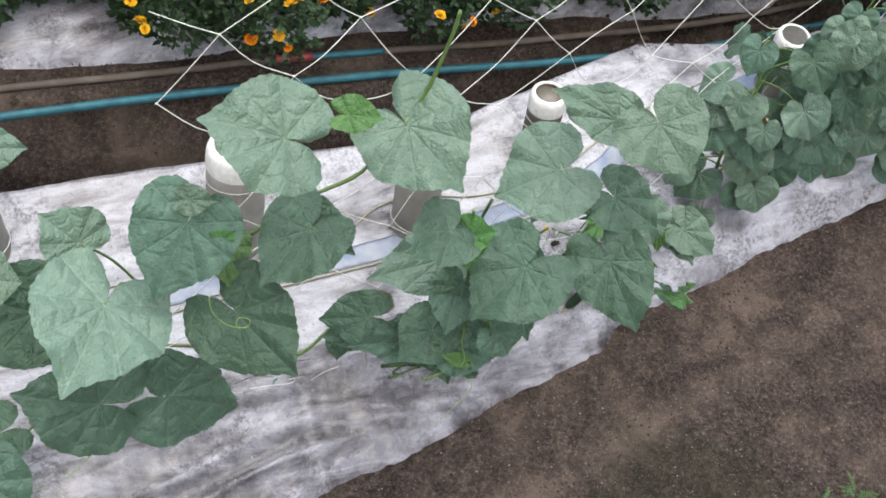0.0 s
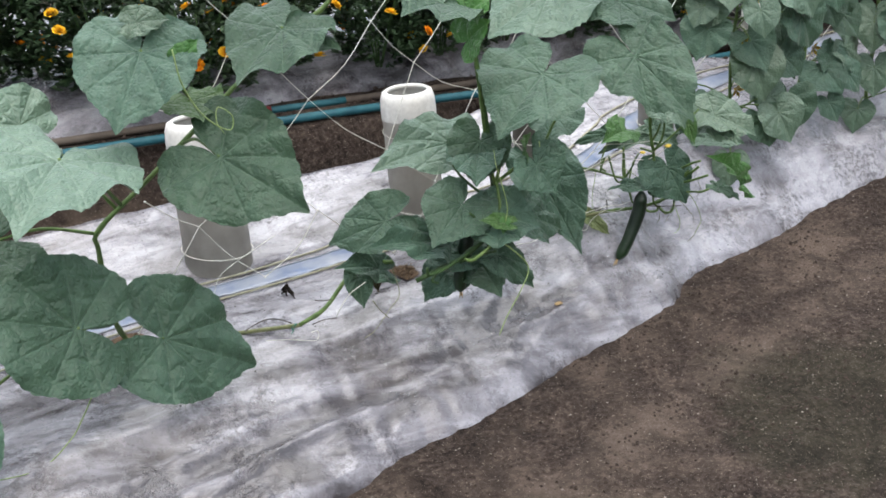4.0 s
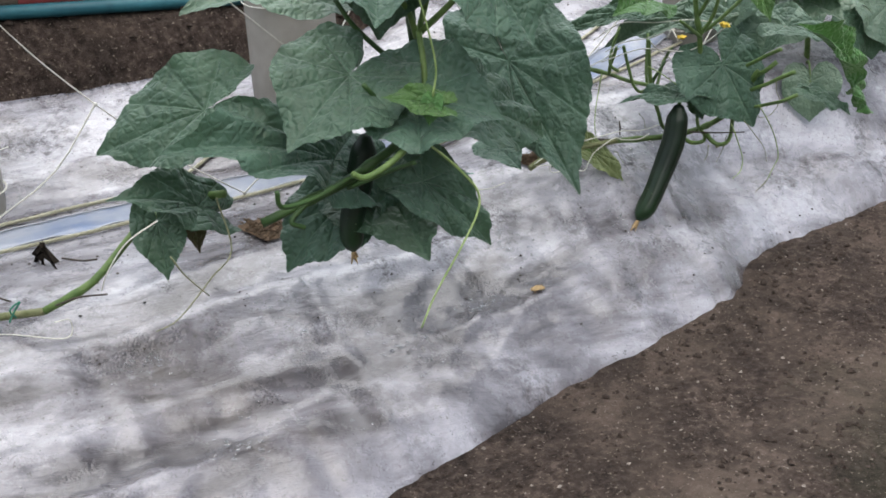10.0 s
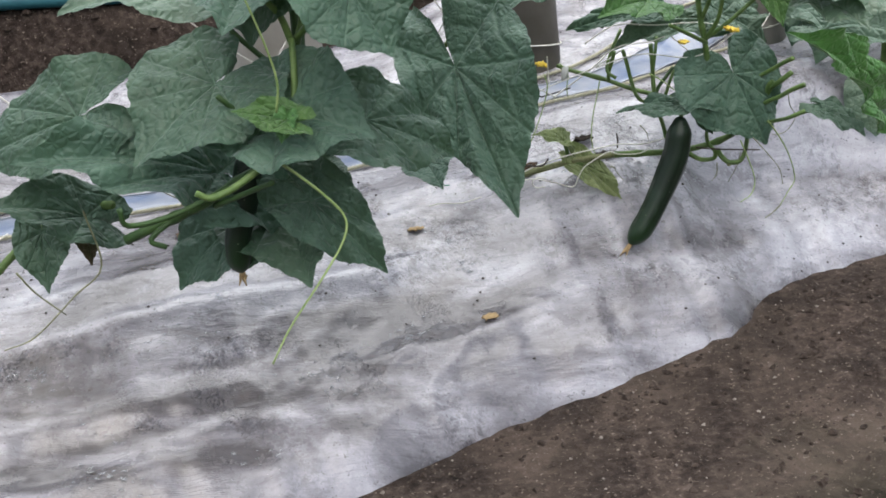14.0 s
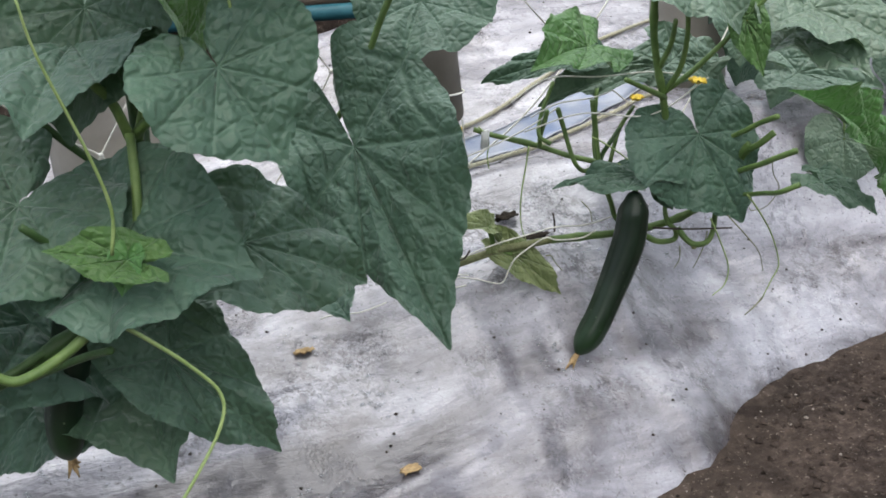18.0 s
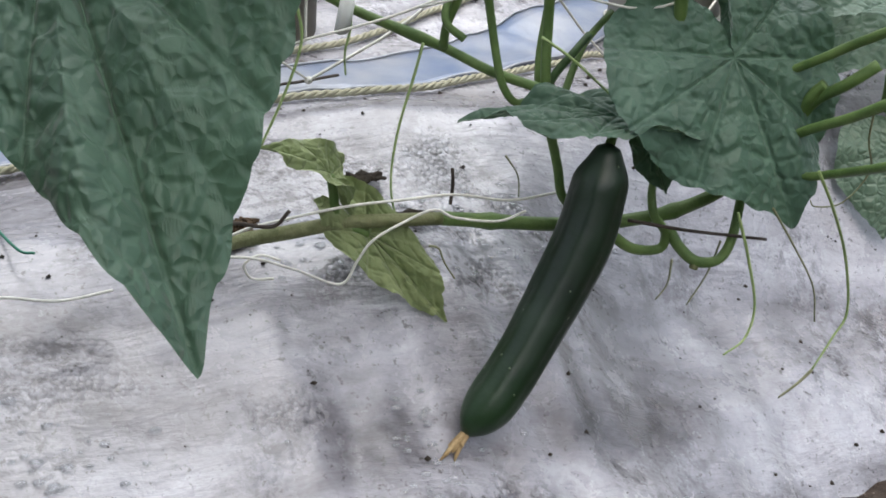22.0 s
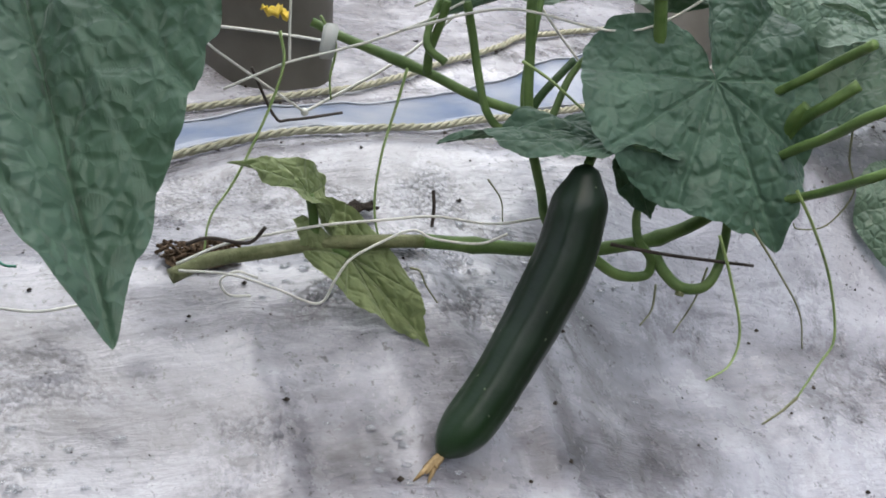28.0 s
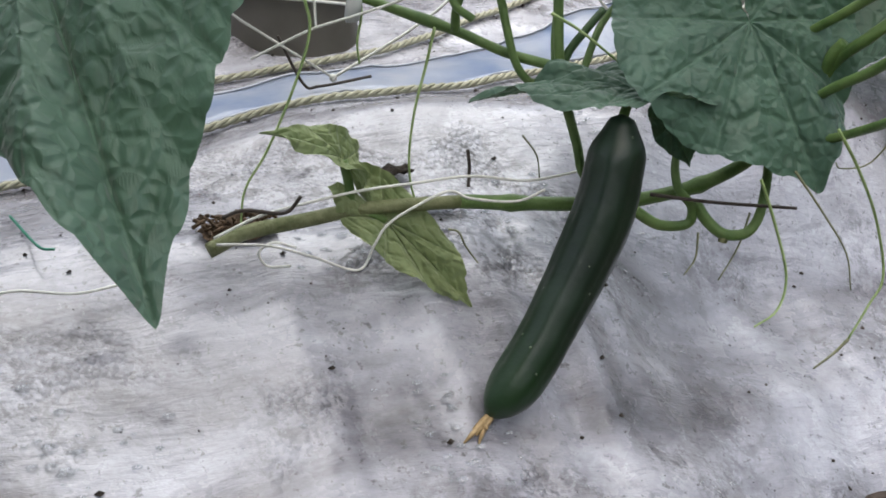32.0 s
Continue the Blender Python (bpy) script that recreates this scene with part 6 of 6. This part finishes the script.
def on_film(x, y, up=0.002):
    return (x, y, film_z(x, y) + up)


lump("torn_patch", on_film(0.016, 0.178), (0.030, 0.016, 0.012), DARK_CRUST, "black rotted patch torn in the film", "film tear", 1, "tears in the film")
lump("torn_patch", on_film(0.030, 0.135), (0.036, 0.014, 0.008), DARK_CRUST, "black rotted patch torn in the film", "film tear", 2, "tears in the film")
lump("scrap", on_film(-0.88, 0.165, 0.012), (0.006, 0.008, 0.036), DARK_CRUST, "small black shrivelled scrap on the film", "scrap", 3)
lump("withered_flower", (-0.285, 0.152, 0.06), (0.02, 0.015, 0.035), LEAF_DEAD, "brown withered flower hanging over the film", "flower", 4)
lump("fallen_blossom", on_film(-0.247, -0.082, 0.001), (0.022, 0.014, 0.006), STRAW, "fallen yellow blossom on the film", "flower", 5, "fallen blossoms")
lump("fallen_blossom", on_film(-0.29, 0.08, 0.001), (0.022, 0.01, 0.007), STRAW, "fallen dried blossom on the film", "flower", 6, "fallen blossoms")
lump("yellow_blossom", (-0.0626, 0.15, 0.2502), (0.016, 0.016, 0.014), YELLOW, "yellow cucumber blossom on the vine", "flower", 7)
lump("yellow_blossom", (0.1627, 0, 0.3023), (0.014, 0.014, 0.012), YELLOW, "yellow cucumber blossom on the vine", "flower", 8)
lump("yellow_blossom", (0.1021, 0.03, 0.2881), (0.014, 0.014, 0.012), YELLOW, "yellow cucumber blossom on the vine", "flower", 9)
lump("yellow_blossom", (0.1425, -0.02, 0.3128), (0.014, 0.014, 0.012), YELLOW, "yellow cucumber blossom on the vine", "flower", 10)

CLIP = simple("clip_white", (0.55, 0.57, 0.55), (0.7, 0.72, 0.7), 40, 0.4, 0.5, 0.0)
bm = bmesh.new()
bmesh.ops.create_cube(bm, size=1.0, matrix=Matrix.Translation((-0.0314, 0.135, 0.2409)) @ Euler((0.1, 0.05, 0.5)).to_matrix().to_4x4() @ Matrix.Diagonal((0.011, 0.006, 0.022, 1)))
bmesh.ops.bevel(bm, geom=bm.edges[:], offset=0.0015, segments=2, affect="EDGES")
tagged(part("plant_clip", bm, CLIP), "small white plastic clip on the vine", "plant clip")


DROP = material("water_drop", 0.03, 0.6)[0]
DROP.node_tree.nodes["Principled BSDF"].inputs["Transmission Weight"].default_value = 0.85
DROP.node_tree.nodes["Principled BSDF"].inputs["IOR"].default_value = 1.33
DROP.node_tree.nodes["Principled BSDF"].inputs["Base Color"].default_value = (0.9, 0.92, 0.95, 1)
rng = random.Random(77)
verts, faces = [], []
for c in range(34):
    cx, cy = rng.uniform(-1.15, 0.25), 0
    cy = front_line(cx) + rng.uniform(0.06, 0.3)
    for k in range(rng.randrange(8, 30)):
        x, y = cx + rng.gauss(0, 0.022), cy + rng.gauss(0, 0.014)
        r = rng.uniform(0.0008, 0.0032)
        z = film_z(x, y)
        i = len(verts)
        for h, q in ((0.0, 1.0), (0.38, 0.8)):
            for a in range(8):
                verts.append((x + r * q * math.cos(a * 0.785) * 1.3, y + r * q * math.sin(a * 0.785), z + r * h))
        verts.append((x, y, z + r * 0.55))
        for a in range(8):
            b = (a + 1) % 8
            faces.append((i + a, i + b, i + 8 + b, i + 8 + a))
            faces.append((i + 8 + a, i + 8 + b, i + 16))
me = bpy.data.meshes.new("water_drops")
me.from_pydata(verts, [], faces)
me.materials.append(DROP)
me.polygons.foreach_set("use_smooth", [True] * len(me.polygons))
tagged(new("water_drops", me), "clusters of clear water drops on the film", "water", kind="stuff")


def weed(x, y, seed, size):
    """A small feathery weed with lance-shaped leaflets."""
    rng = random.Random(seed)
    z = ground_height(x, y)[1]
    ob = thing("weed", (x, y, z), "small green feathery weed growing in the bare soil", "weed", "weeds on the path")
    for k in range(7):
        a = rng.uniform(0, 6.28)
        bm = bmesh.new()
        tip = Vector((math.cos(a), math.sin(a), rng.uniform(0.3, 0.9))) * size
        q = spline([(0, 0, 0), tip * 0.5 + Vector((0, 0, 0.2 * size)), tip], 9)
        tube_into(bm, q, 0.0009, 4)
        for j in range(2, 10):
            for s in (-1, 1):
                side = tip.cross(Vector((0, 0, 1))).normalized() * s * size * 0.28 * (1.1 - j / 10)
                p = q[j]
                w = tip.normalized() * size * 0.05
                bm.faces.new([bm.verts.new(p), bm.verts.new(p + side * 0.5 + w), bm.verts.new(p + side + w), bm.verts.new(p + side * 0.5 - w * 0.4)])
        part("frond", bm, LEAF_YOUNG, ob)
    return ob


weed(0.671, -0.798, 0, 0.060)
weed(0.553, -0.794, 1, 0.040)
weed(0.796, -0.825, 2, 0.050)
